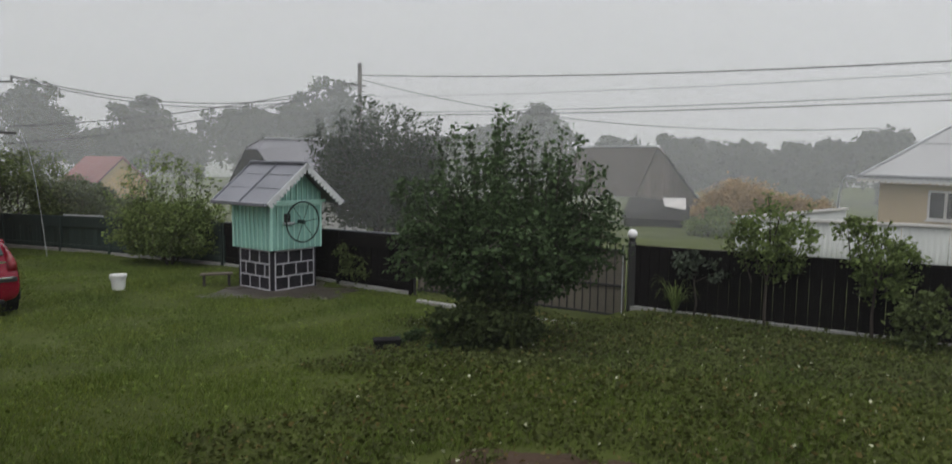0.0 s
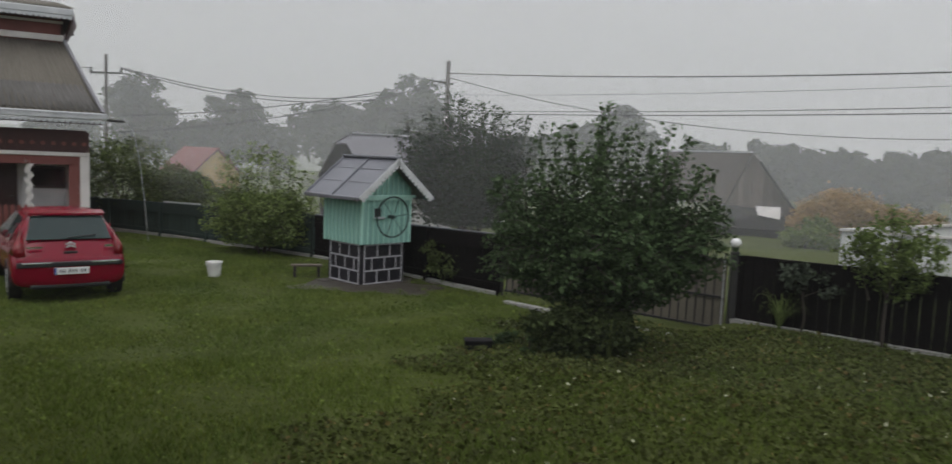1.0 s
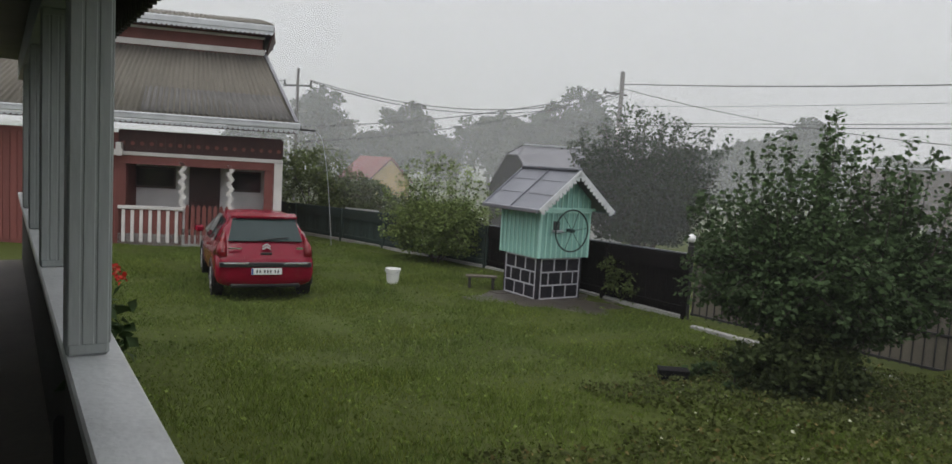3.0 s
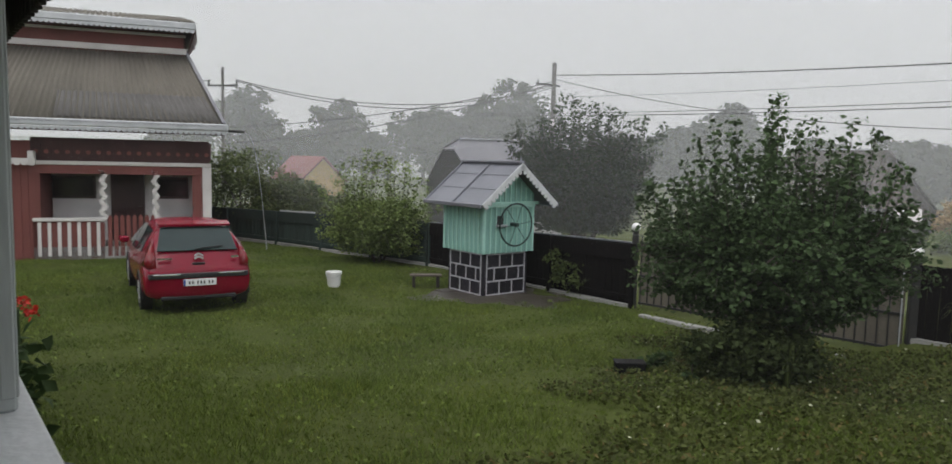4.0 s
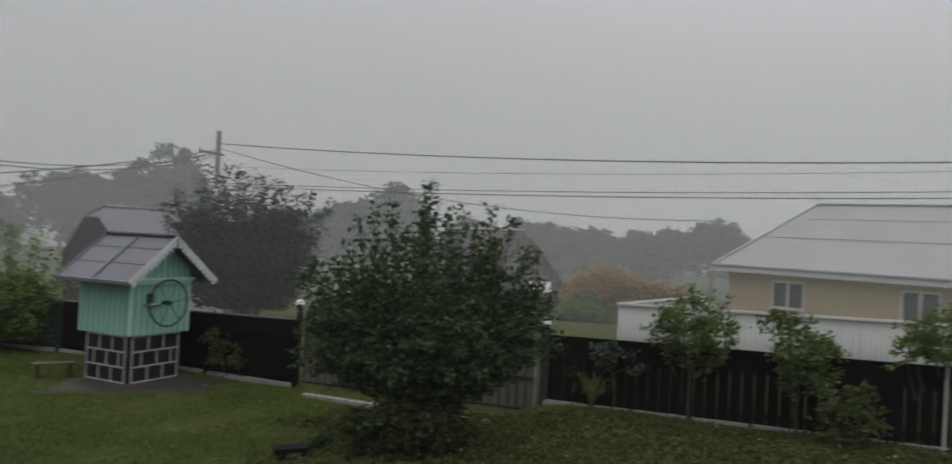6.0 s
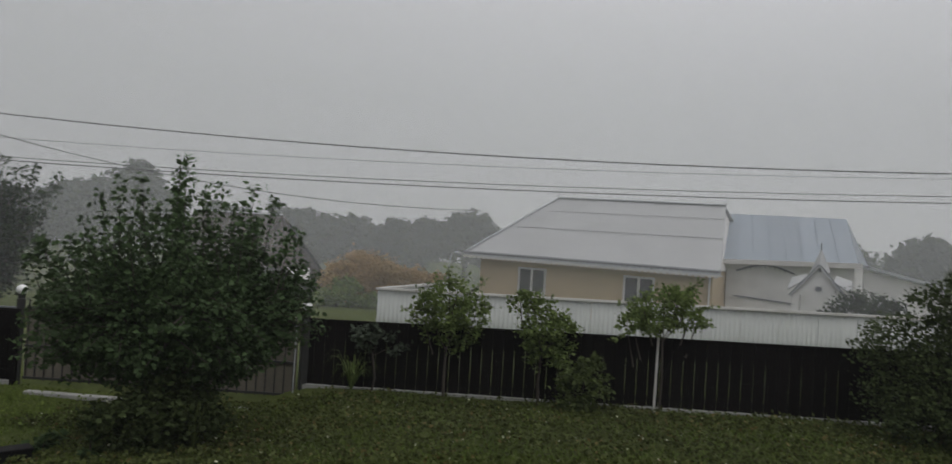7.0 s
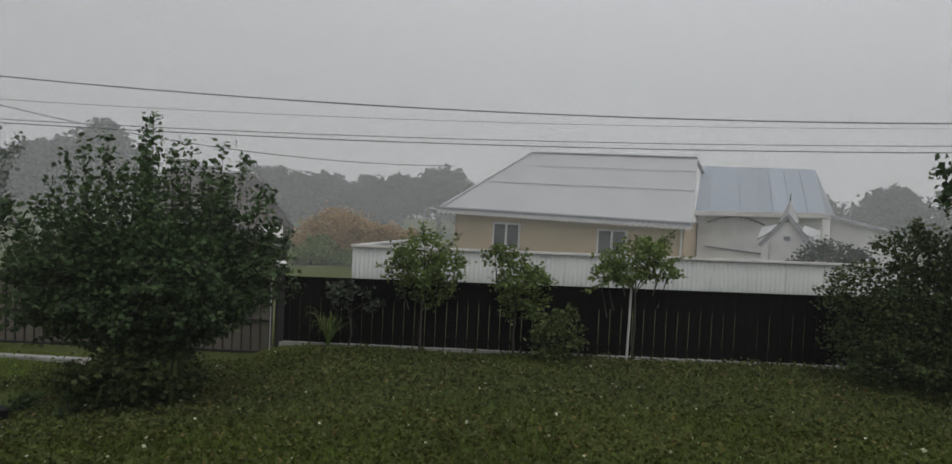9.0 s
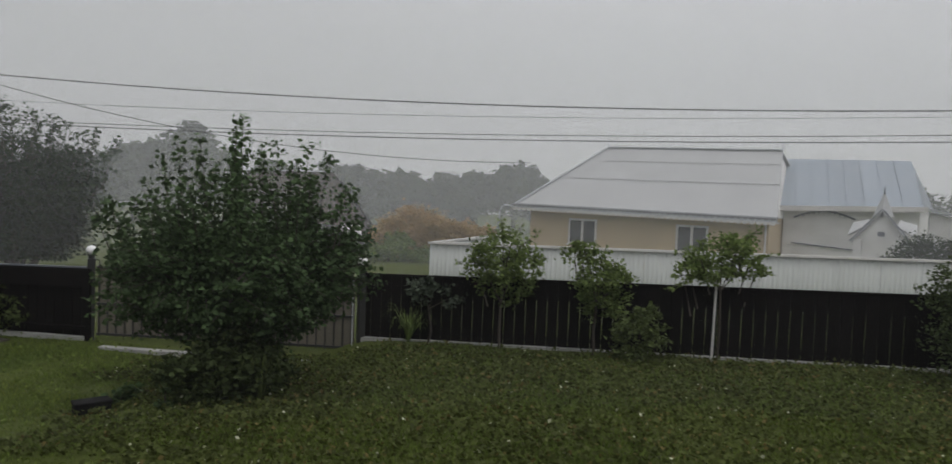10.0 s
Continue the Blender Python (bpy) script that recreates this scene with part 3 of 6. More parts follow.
def bare_patch(cx, cy, rx, ry, material, label, lift, seed):
    """An uneven patch of bare ground."""
    rng0 = np.random.default_rng(seed)
    bm = bmesh.new()
    rings = []
    for k in range(7):
        ring = []
        for j in range(30):
            a = 2 * math.pi * j / 30
            r = (k + 0.3) / 6.3 * (1 + 0.16 * math.sin(3 * a + seed) + 0.1 * math.sin(7 * a))
            x, y = cx + rx * r * math.cos(a), cy + ry * r * math.sin(a)
            ring.append(bm.verts.new((x, y, float(surface(x, y)) + lift * (1 - (k / 6) ** 2) - 0.012 * (k == 6) + rng0.normal(0, 0.006))))
        rings.append(ring)
    for p, q in zip(rings, rings[1:]):
        for j in range(30):
            bm.faces.new((p[j], q[j], q[(j + 1) % 30], p[(j + 1) % 30]))
    bm.faces.new(rings[0])
    tagged(new("bare_soil", mesh_of("bare_soil", bm, material, True)), label, "soil", kind="structure")


bare_patch(0.45, 5.35, 0.8, 0.42, M_SOIL, "bare wet brown soil patch in the garden", 0.03, 8)
bare_patch(-4.1, 15.5, 1.5, 1.25, M_PAD, "wet dark trodden earth and stone round the well", 0.03, 9)

# ---- mist ----
# Haze drawn as see-through sheets; the nearest is added to lift dark tones
SHEETS = (
    (0.012, 24, ((-40, -8), (-14, 5.5), (-6, 8.6), (0, 8.4), (5, 6.6), (8, 3), (10, -6))),
    (0.085, 26, ((-60, 20), (-22, 26.6), (-13.4, 22.9), (-9.5, 21.2), (-5, 19.2), (0, 16.6), (6, 14.6), (12, 9.5), (16, 2), (18, -12))),
    (0.075, 30, ((-75, 10), (-40, 27), (-13, 28), (-3, 29.2), (6, 28), (11, 27), (15.4, 22), (19, 14), (26, 0), (30, -14))),
    (0.12, 34, ((-90, 15), (-25, 35), (-8, 35.5), (2, 35), (14, 37), (24, 40), (36, 33), (46, 18), (50, -10))),
    (0.13, 42, ((-110, 16), (-40, 38), (-10, 46), (10, 48), (26, 45), (40, 36), (54, 18), (58, -10))),
    (0.13, 50, ((-130, 25), (-60, 53), (-20, 65), (10, 65), (30, 57), (50, 41), (64, 14), (68, -20))),
    (0.62, 70, ((-190, 30), (-110, 90), (-30, 122), (30, 122), (80, 96), (112, 50), (126, 0), (130, -50))),
)
for share, top, pts in SHEETS:
    bm = bmesh.new()
    fine_pts = []
    ps = [Vector((*p, 0)) for p in pts]
    for i in range(len(ps) - 1):
        p0, p1, p2, p3 = ps[max(i - 1, 0)], ps[i], ps[i + 1], ps[min(i + 2, len(ps) - 1)]
        for k in range(6):
            t = k / 6
            fine_pts.append(0.5 * ((2 * p1) + (p2 - p0) * t + (2 * p0 - 5 * p1 + 4 * p2 - p3) * t * t + (3 * p1 - p0 - 3 * p2 + p3) * t**3))
    low = [bm.verts.new((p.x, p.y, -1.5)) for p in fine_pts]
    high = [bm.verts.new((p.x, p.y, top)) for p in fine_pts]
    for i in range(len(low) - 1):
        bm.faces.new((low[i], low[i + 1], high[i + 1], high[i]))
    tagged(new("mist_bank", mesh_of("mist_bank", bm, veil("rain_mist", share, top), True)), "thin grey rain mist hanging over the village", "mist", kind="backdrop")

# ---- red house ----
HOUSE = pose(-14.63, 16.97, -0.4, 0, 0, 33)
house = thing("red_house", HOUSE, "red-brown wooden house with a white porch and a corrugated roof", "house")
EAVE, X0, X1 = 3.18, -6.5, 2.63
part("wall", box(X0, -1.5, 0.0, 0.2, 0, 3.0), M_RED, house, "red-brown painted board wall")
bm = box(X0, X1, 1.5, 1.7, 0, 3.0)
part("wall", bm, M_PLASTER, house, "white plastered back wall of the porch")
part("wall", box(X1 - 0.2, X1, 0.0, 6.0, 0, 3.0), M_RED, house, "red-brown side wall")
part("wall", box(X0, X1, 5.8, 6.0, 0, 3.0), M_RED, house)
part("porch_side", box(-1.5, -1.32, 0.0, 1.5, 0, 2.9), M_RED, house)
part("porch_corner", box(2.2, X1 - 0.205, 0.02, 0.2, 0, 2.5), M_RED, house)
part("corner_board", box(2.46, 2.68, -0.03, 0.0, 0, 2.42), M_WHITE, house, "white corner board")
part("porch_floor", box(-1.5, X1, 0.0, 1.5, 0, 0.35), M_CONC, house)
part("porch_ceiling", box(-1.5, X1, 0.0, 1.5, 2.62, 2.72), M_DKRED, house)
part("beam", box(-1.5, 2.68, -0.06, 0.1, 2.42, 2.52, 0.01), M_WHITE, house, "white painted porch beam")
part("beam", box(-1.5, 2.63, -0.02, 0.08, 2.2, 2.42), M_RED, house, "red-brown porch lintel")
for i in range(36):
    w = 4.18 / 18
    if i < 18:
        part("lace_plate", scallops(-1.5 + i * w, -1.5 + (i + 1) * w, 2.62, w, 0.09, 0.42, -0.05, -0.03), M_DKRED, house)
    else:
        x = -1.5 + (i - 18 + 0.5) * w
        pts = [(x + 0.055 * math.cos(a), 2.74 + 0.055 * math.sin(a)) for a in np.linspace(0, 2 * math.pi, 9)[:-1]]
        part("rosette", outline(pts, -0.065, -0.052), M_RED, house)
part("lattice_board", box(-1.5, 2.63, -0.028, 0.0, 2.5, 3.09), M_DKRED, house, "dark carved fascia under the eave")
for x0, x1 in ((-1.3, -0.32), (1.3, 2.02)):
    w = thing("window", pose(0, 0, 0), "", "")
    w.parent = house

    part("pane", box(x0, x1, 1.47, 1.49, 1.56, 2.04), M_DARKGLASS, w)
    bm = box(x0 - 0.05, x1 + 0.05, 1.44, 1.5, 2.04, 2.1)
    box(x0 - 0.05, x1 + 0.05, 1.44, 1.5, 1.5, 1.56, bm=bm)
    box(x0 - 0.05, x0, 1.44, 1.5, 1.56, 2.04, bm=bm)
    box(x1, x1 + 0.05, 1.44, 1.5, 1.56, 2.04, bm=bm)
    part("window_frame", bm, M_DOOR, w)
d = part("door", box(0.1, 0.94, 1.42, 1.5, 0.35, 2.3), M_DOOR, house, "dark wooden entrance door")
part("door_panel", box(0.18, 0.48, 1.405, 1.42, 0.5, 1.2, 0.01), M_DKRED, d)
part("door_panel", box(0.55, 0.86, 1.405, 1.42, 0.5, 1.2, 0.01), M_DKRED, d)
part("door_handle", rod((0.88, 1.36, 1.3), (0.78, 1.36, 1.3), 0.012), M_CHROME, d)
for x in (0.08, 1.3):
    pts = []
    for k in range(11):
        pts.append((x - 0.1 + (0.1 if k % 2 else 0.0), 0.98 + k * 0.132))
    pts += [(px + 0.12, pz) for px, pz in pts[::-1]]
    part("zigzag_post", outline(pts, -0.02, 0.09), M_WHITE, house, "white zigzag-cut porch post")
part("rail", box(-1.5, 0.14, -0.05, 0.06, 1.0, 1.09, 0.01), M_WHITE, house, "white porch handrail")
part("rail", box(1.3, 2.45, -0.05, 0.06, 1.0, 1.09, 0.01), M_WHITE, house, "white porch handrail")
part("parapet", box(-1.5, 0.1, 0.0, 0.05, 0, 1.0), M_RED, house)
part("parapet", box(1.3, 2.45, 0.0, 0.05, 0, 1.0), M_RED, house)
slat = mesh_of("slat", box(-0.042, 0.042, -0.025, -0.002, 0.12, 0.98, 0.006), M_WHITE)
for i in range(7):
    part("slat", slat, M_WHITE, house, m=pose(-1.36 + i * 0.22, 0, 0))
for i in range(5):
    part("slat", slat, M_WHITE, house, m=pose(1.42 + i * 0.22, 0, 0))
for i in range(8):
    part("gate_picket", outline([(-0.05, 0.1), (0.05, 0.1), (0.05, 1.1), (0, 1.18), (-0.05, 1.1)], 0.0, 0.02), M_RED, house, m=pose(0.22 + i * 0.145, 0, 0))
board = mesh_of("board", box(-0.075, 0.075, -0.018, -0.001, 0.1, 2.9, 0.004), M_RED)
for i in range(30):
    part("board", board, M_RED, house, m=pose(-6.4 + i * 0.164, 0, 0))
part("side_trim", scallops(-3.4, -1.35, 2.45, 0.16, 0.06, 0.12, -0.3, -0.27), M_WHITE, house)
part("side_trim_bracket", box(-1.52, -1.38, -0.3, 0.0, 2.4, 2.75, 0.02), M_WHITE, house)
# lower roof: front slope, right hip, gutter
roof_b, roof_z = 1.6, 5.5
A0, A1 = (X0 - 0.4, -0.55, EAVE + 0.35), (3.04, -0.55, EAVE + 0.35)
B0, B1 = (X0 + 1.2, roof_b, roof_z), (2.11, roof_b, roof_z)
part("roof", corrugated(A0, A1, B1, B0, 66, 0.022, 0.012, M_ASB, "roof"), M_ASB, house, "weathered brown-grey corrugated roof slope")
part("roof", corrugated(A1, (3.04, 6.5, EAVE + 0.35), (2.11, 4.4, roof_z), B1, 44, 0.022, 0.012, M_ASB, "roof"), M_ASB, house, "weathered corrugated hip slope")
def on_roof(x, s):
    return (x, -0.55 + (roof_b + 0.55) * s, EAVE + 0.385 + (roof_z - EAVE - 0.35) * s)
part("roof_patch", corrugated(on_roof(-0.9, 0.02), on_roof(2.9, 0.02), on_roof(2.5, 0.36), on_roof(-0.9, 0.36), 26, 0.022, 0.01, M_ASB2, "roof_patch"), M_ASB2, house, "newer grey corrugated sheets along the eave")
part("hip_flashing", bar(Vector(A1) + Vector((-0.04, 0, 0.05)), Vector(B1) + Vector((-0.04, 0, 0.05)), 0.09, 0.03), M_DULLROOF, house, "grey metal hip flashing")
part("gutter", box(X0 - 0.4, 3.1, -0.74, -0.56, EAVE + 0.19, EAVE + 0.36, 0.02), M_SILVER, house, "white metal gutter with a stamped pattern")
bm = bmesh.new()
for i in range(60):
    x = X0 - 0.3 + i * 0.162
    bar((x, -0.745, EAVE + 0.29), (x + 0.08, -0.745, EAVE + 0.335), 0.006, 0.012, bm, (0, 1, 0))
    bar((x + 0.08, -0.745, EAVE + 0.335), (x + 0.16, -0.745, EAVE + 0.29), 0.006, 0.012, bm, (0, 1, 0))
part("gutter_ornament", bm, M_ZINC, house)
part("gutter_scallop", scallops(X0 - 0.4, 3.06, EAVE + 0.14, 0.13, 0.06, 0.03, -0.7, -0.69), M_SILVER, house, "scalloped metal edging")
part("eave_board", slab_of(((X0, -0.55, EAVE + 0.1), (3.0, -0.55, EAVE + 0.1), (3.0, 0.1, EAVE + 0.14), (X0, 0.1, EAVE + 0.14)), 0.03), M_DKRED, house)
part("spout", rod((3.1, -0.65, EAVE + 0.2), (3.5, -0.65, EAVE + 0.19), 0.035), M_IRON, house, "dark rainwater spout pipe")
bm = bmesh.new()
limb(bm, [(3.5 + 0.3 * math.sqrt(k / 8) + 0.25 * k / 8, -0.65, EAVE + 0.18 - 3.1 * (k / 8) ** 1.7) for k in range(9)], 0.004, 0.01, 6)
part("falling_water", bm, M_WATER, house, "thin stream of rainwater from the spout")
# upper band and top roof
part("upper_wall", box(X0 + 1.3, 2.0, roof_b - 0.02, 4.4, roof_z - 0.1, roof_z + 0.72), M_RED, house, "red-brown upper wall band")
part("upper_trim", box(X0 + 1.2, 2.06, roof_b - 0.06, roof_b - 0.02, roof_z, roof_z + 0.16, 0.01), M_WHITE, house)
part("upper_trim", box(X0 + 1.2, 2.06, roof_b - 0.06, roof_b - 0.02, roof_z + 0.46, roof_z + 0.53, 0.01), M_WHITE, house)
part("upper_soffit", slab_of(((X0 + 0.9, roof_b - 0.5, roof_z + 0.6), (2.25, roof_b - 0.5, roof_z + 0.6), (2.25, 4.9, roof_z + 0.62), (X0 + 0.9, 4.9, roof_z + 0.62)), 0.03), M_DKRED, house)
part("upper_gutter", box(X0 + 0.8, 2.32, roof_b - 0.62, roof_b - 0.5, roof_z + 0.62, roof_z + 0.8, 0.02), M_SILVER, house, "grey metal fascia gutter")
part("upper_scallop", scallops(X0 + 0.8, 2.3, roof_z + 0.57, 0.13, 0.05, 0.06, roof_b - 0.6, roof_b - 0.59), M_SILVER, house)
part("upper_roof", corrugated((X0 + 0.8, roof_b - 0.6, roof_z + 0.82), (2.32, roof_b - 0.6, roof_z + 0.82), (1.8, 3.0, roof_z + 1.25), (X0 + 1.2, 3.0, roof_z + 1.25), 56, 0.022, 0.012, M_ASB, "upper_roof"), M_ASB, house, "corrugated top roof")
bm = bmesh.new()
vs = [bm.verts.new(p) for p in ((2.32, roof_b - 0.6, roof_z + 0.8), (2.32, roof_b - 0.5, roof_z + 0.6), (2.1, roof_b + 0.1, roof_z - 0.02), (2.1, roof_b + 1.2, roof_z + 0.1), (2.32, 4.6, roof_z + 0.8))]
bm.faces.new(vs)
r = bmesh.ops.extrude_face_region(bm, geom=list(bm.faces))
bmesh.ops.translate(bm, verts=[v for v in r["geom"] if isinstance(v, bmesh.types.BMVert)], vec=(-0.06, 0, 0))
part("upper_rake", bm, M_DKRED, house)

# ---- veranda ----
VER = pose(-2.975, 2.81, 0.0, 0, 0, math.degrees(math.atan2(0.63, -0.777)))
# local x runs away along the rail, local y points to the house side (inwards)
ver = thing("veranda", VER, "grey-white wooden veranda with posts, a wide sill and a fringed eave", "veranda", kind="structure")
SILL = 1.65
part("sill", box(-6, 8, 0.0, 0.18, SILL - 0.05, SILL, 0.008), M_SILL, ver, "wide wet white painted sill")
# the parapet's shaded inner face is painted in as a dark colour
part("parapet", box(-6, 8, 0.04, 0.13, 0.0, SILL - 0.05), M_DARKWOOD_SHADE, ver, "boarded parapet coloured dark for the shade under the sill")
part("veranda_floor", box(-6, 8, 0.04, 2.2, 0.55, 0.78), M_FLOOR, ver)
part("house_wall", box(-6, 8, 2.0, 2.2, 0.0, 3.4), M_VERANDA, ver, "pale painted house wall")
part("soffit", box(-6, 8, -0.22, 2.2, 3.3, 3.36), M_SOFFIT, ver)
part("header", box(-6, 8, 0.03, 0.18, 3.06, 3.3), M_VERANDA, ver)
core = mesh_of("post", box(0.0, 0.15, 0.045, 0.175, SILL, 3.06, 0.01), M_VERANDA)
face = mesh_of("face_strip", box(-0.004, 0.006, 0.0, 0.036, SILL + 0.04, 3.02, 0.003), M_VERANDA)
edge = mesh_of("edge_strip", box(0.0, 0.042, 0.041, 0.05, SILL + 0.04, 3.02, 0.003), M_VERANDA)
for x in (-0.3, 1.65, 3.6, 5.55):
    p = part("post", core, M_VERANDA, ver, "grey-white grooved wooden post", m=pose(x, 0, 0))
    for y in (0.051, 0.093, 0.135):
        part("face_strip", face, M_VERANDA, p, m=pose(0, y, 0))
    for k in (0.006, 0.054, 0.102):
        part("edge_strip", edge, M_VERANDA, p, m=pose(k, 0, 0))
part("eave_fringe", scallops(-6, 8, 3.13, 0.12, 0.13, 0.23, -0.25, -0.22), M_DARKWOOD_SHADE, ver, "dark scalloped eave fringe")
part("eave_roof", slab_of(((-6, -0.28, 3.36), (8, -0.28, 3.36), (8, 2.6, 4.6), (-6, 2.6, 4.6)), 0.04), M_ASB, ver)

# ---- well ----
WELL = pose(-4.3, 16.0, -0.4, 0, 0, 51.8) @ Matrix.Diagonal((1.005, 1.005, 1.0, 1.0))
well = thing("well_house", WELL, "mint-green boarded well house with zinc roof and black stone base", "well")
part("base", box(-0.585, 0.585, -0.585, 0.585, 0, 0.918, 0.01), M_BLACK, well, "black painted masonry base")
part("body", box(-0.62, 0.62, -0.62, 0.62, 0.92, 1.92), M_MINTD, well, "mint-green board walls")
row_z = (0.07, 0.345, 0.62, 0.895)
for f, ang in enumerate((0, -90, 90, 180)):
    face = pose(0, 0, 0, 0, 0, ang) @ Matrix.Diagonal((0.936, 0.936, 1, 1))
    for z in row_z:
        part("joint", box(-0.554, 0.554, -0.643, -0.623, z - 0.014, z + 0.014, 0.003), M_JOINT, well, m=face)
    for r in range(3):
        cuts = (-0.54, -0.18, 0.18, 0.54) if r % 2 == 0 else (-0.54, -0.33, 0.03, 0.37, 0.54)
        for x in cuts:
            part("joint", box(x - 0.014, x + 0.014, -0.641, -0.623, row_z[r] + 0.014, row_z[r + 1] - 0.014, 0.003), M_JOINT, well, m=face)
        for a, b in zip(cuts, cuts[1:]):
            part("stone", box(a + 0.018, b - 0.018, -0.635, -0.623, row_z[r] + 0.018, row_z[r + 1] - 0.018, 0.006), M_BLACK, well, m=face)
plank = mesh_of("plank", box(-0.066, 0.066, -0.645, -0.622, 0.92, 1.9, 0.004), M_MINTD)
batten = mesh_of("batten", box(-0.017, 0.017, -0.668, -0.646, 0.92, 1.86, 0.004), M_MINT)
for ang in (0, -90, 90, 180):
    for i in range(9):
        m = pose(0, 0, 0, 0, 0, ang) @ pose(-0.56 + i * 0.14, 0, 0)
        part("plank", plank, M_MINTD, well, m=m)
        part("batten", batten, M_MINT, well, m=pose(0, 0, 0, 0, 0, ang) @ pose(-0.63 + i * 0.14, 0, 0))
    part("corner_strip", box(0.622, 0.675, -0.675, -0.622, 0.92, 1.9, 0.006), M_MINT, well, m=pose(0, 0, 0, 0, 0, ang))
RZ, EX, EZ, RF, RB = 2.74, 1.0, 1.925, -0.995, 0.88
for s, y in ((-1, -0.66), (1, 0.66)):
    part("gable", outline([(-0.66, 1.9), (0.66, 1.9), (0.66, 2.12), (0, 2.67), (-0.66, 2.12)], min(y, y - 0.04 * s), max(y, y - 0.04 * s)), M_MINTD, well)
for i in range(9):
    x = -0.56 + i * 0.14
    top = 2.6 - abs(x) * 0.84
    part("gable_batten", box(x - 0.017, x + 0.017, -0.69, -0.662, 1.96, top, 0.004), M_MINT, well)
part("gable_beam", box(-0.76, 0.76, -0.71, -0.66, 1.9, 1.96, 0.006), M_MINT, well, "mint-green tie beam")
part("gable_lace", scallops(-0.68, 0.68, 1.87, 0.055, 0.03, 0.03, -0.69, -0.67), M_MINT, well)
for s in (-1, 1):
    for k in range(2):
        y0, y1 = (RF, -0.06) if k == 0 else (-0.05, RB)
        p = [(s * EX, y0, EZ), (s * EX, y1, EZ), (0, y1, RZ), (0, y0, RZ)]
        part("roof_sheet", slab_of(p if s > 0 else p[::-1], 0.03), M_ZINC, well, "grey zinc roof sheet")
        a = Vector((s * EX, y1, EZ + 0.012))
        part("roof_seam", bar(a, Vector((0, y1, RZ + 0.012)), 0.03, 0.035), M_ZINC, well)
    for k in (0.36, 0.7):
        part("roof_lap", bar((s * EX * (1 - k), RF + 0.01, EZ + (RZ - EZ) * k + 0.003), (s * EX * (1 - k), RB - 0.01, EZ + (RZ - EZ) * k + 0.003), 0.02, 0.007), M_ZINC, well)
    part("eave_gutter", box(min(s * 0.97, s * 1.06), max(s * 0.97, s * 1.06), RF, RB, EZ - 0.06, EZ + 0.02, 0.012), M_ZINC, well)
    L = math.hypot(EX, RZ - EZ)
    lace = scallops(0, L, -0.07, 0.105, 0.075, 0.08, -0.012, 0.012)
    ang = math.degrees(math.atan2(RZ - EZ, EX))
    part("barge_lace", lace, M_LACE, well, "white scalloped barge board", m=pose(s * EX, RF - 0.015, EZ) @ pose(0, 0, 0, 0, 0, 180 if s > 0 else 0) @ pose(0, 0, 0, 0, -ang, 0))
part("ridge_cap", box(-0.07, 0.07, RF, RB, RZ - 0.01, RZ + 0.05, 0.015), M_ZINC, well)
part("finial", rod((0, -0.95, RZ), (0, -0.95, RZ + 0.14), 0.02, 0.004, 6), M_ZINC, well)
part("hatch", box(-0.33, -0.17, -0.675, -0.662, 1.5, 1.68), M_TRIMBLK, well, "dark square opening")
part("hatch_sill", box(-0.36, -0.1, -0.74, -0.662, 1.46, 1.5, 0.006), M_SILVER, well)
bm = bmesh.new()
R = 0.43
limb(bm, [(R * math.cos(a), 0, R * math.sin(a)) for a in np.linspace(0, 2 * math.pi, 33)], 0.018, 0.018, 6)
wheel = part("crank_wheel", bm, M_WHEEL, well, "dark green iron crank wheel", m=pose(0.06, -0.8, 1.5), smooth=True)
for k in range(6):
    a = radians(8 + 60 * k)
    part("spoke", rod((0, 0, 0), (R * math.cos(a), 0, R * math.sin(a)), 0.007, seg=6), M_WHEEL, wheel)
part("hub", rod((0, -0.05, 0), (0, 0.14, 0), 0.04), M_WHEEL, wheel)
part("axle", rod((0, 0.0, 0), (0, 0.3, 0), 0.02), M_IRON, wheel)

pad = thing("well_paving", pose(-4.2, 15.7, -0.4, 0, 0, 44), "wet grey stone paving round the well", "paving", kind="structure")
rng = random.Random(11)
for i in range(8):
    for j in range(6):
        x, y = -1.5 + i * 0.42 + rng.uniform(-0.03, 0.03), -1.05 + j * 0.42 + rng.uniform(-0.03, 0.03)
        if rng.random() < 0.2 or ((abs(x) > 1.0 or abs(y) > 0.9) and rng.random() < 0.6):
            continue
        part("paving_stone", box(-0.2, 0.2, -0.2, 0.2, -0.06, 0.02 + rng.uniform(0, 0.025), 0.015), M_PAD, pad, m=pose(x, y, 0, rng.uniform(-1, 1), rng.uniform(-1, 1), rng.uniform(-5, 5)))

bench = thing("low_bench", pose(-5.65, 16.0, gz(-5.7, 16), 0, 0, 20), "small dark wooden bench beside the well", "bench")
part("seat", box(-0.34, 0.34, -0.11, 0.11, 0.25, 0.285, 0.006), M_GREYWOOD, bench)
for x in (-0.26, 0.26):
    part("leg", box(x - 0.03, x + 0.03, -0.09, 0.09, -0.03, 0.25, 0.006), M_DARKWOOD_SHADE, bench)

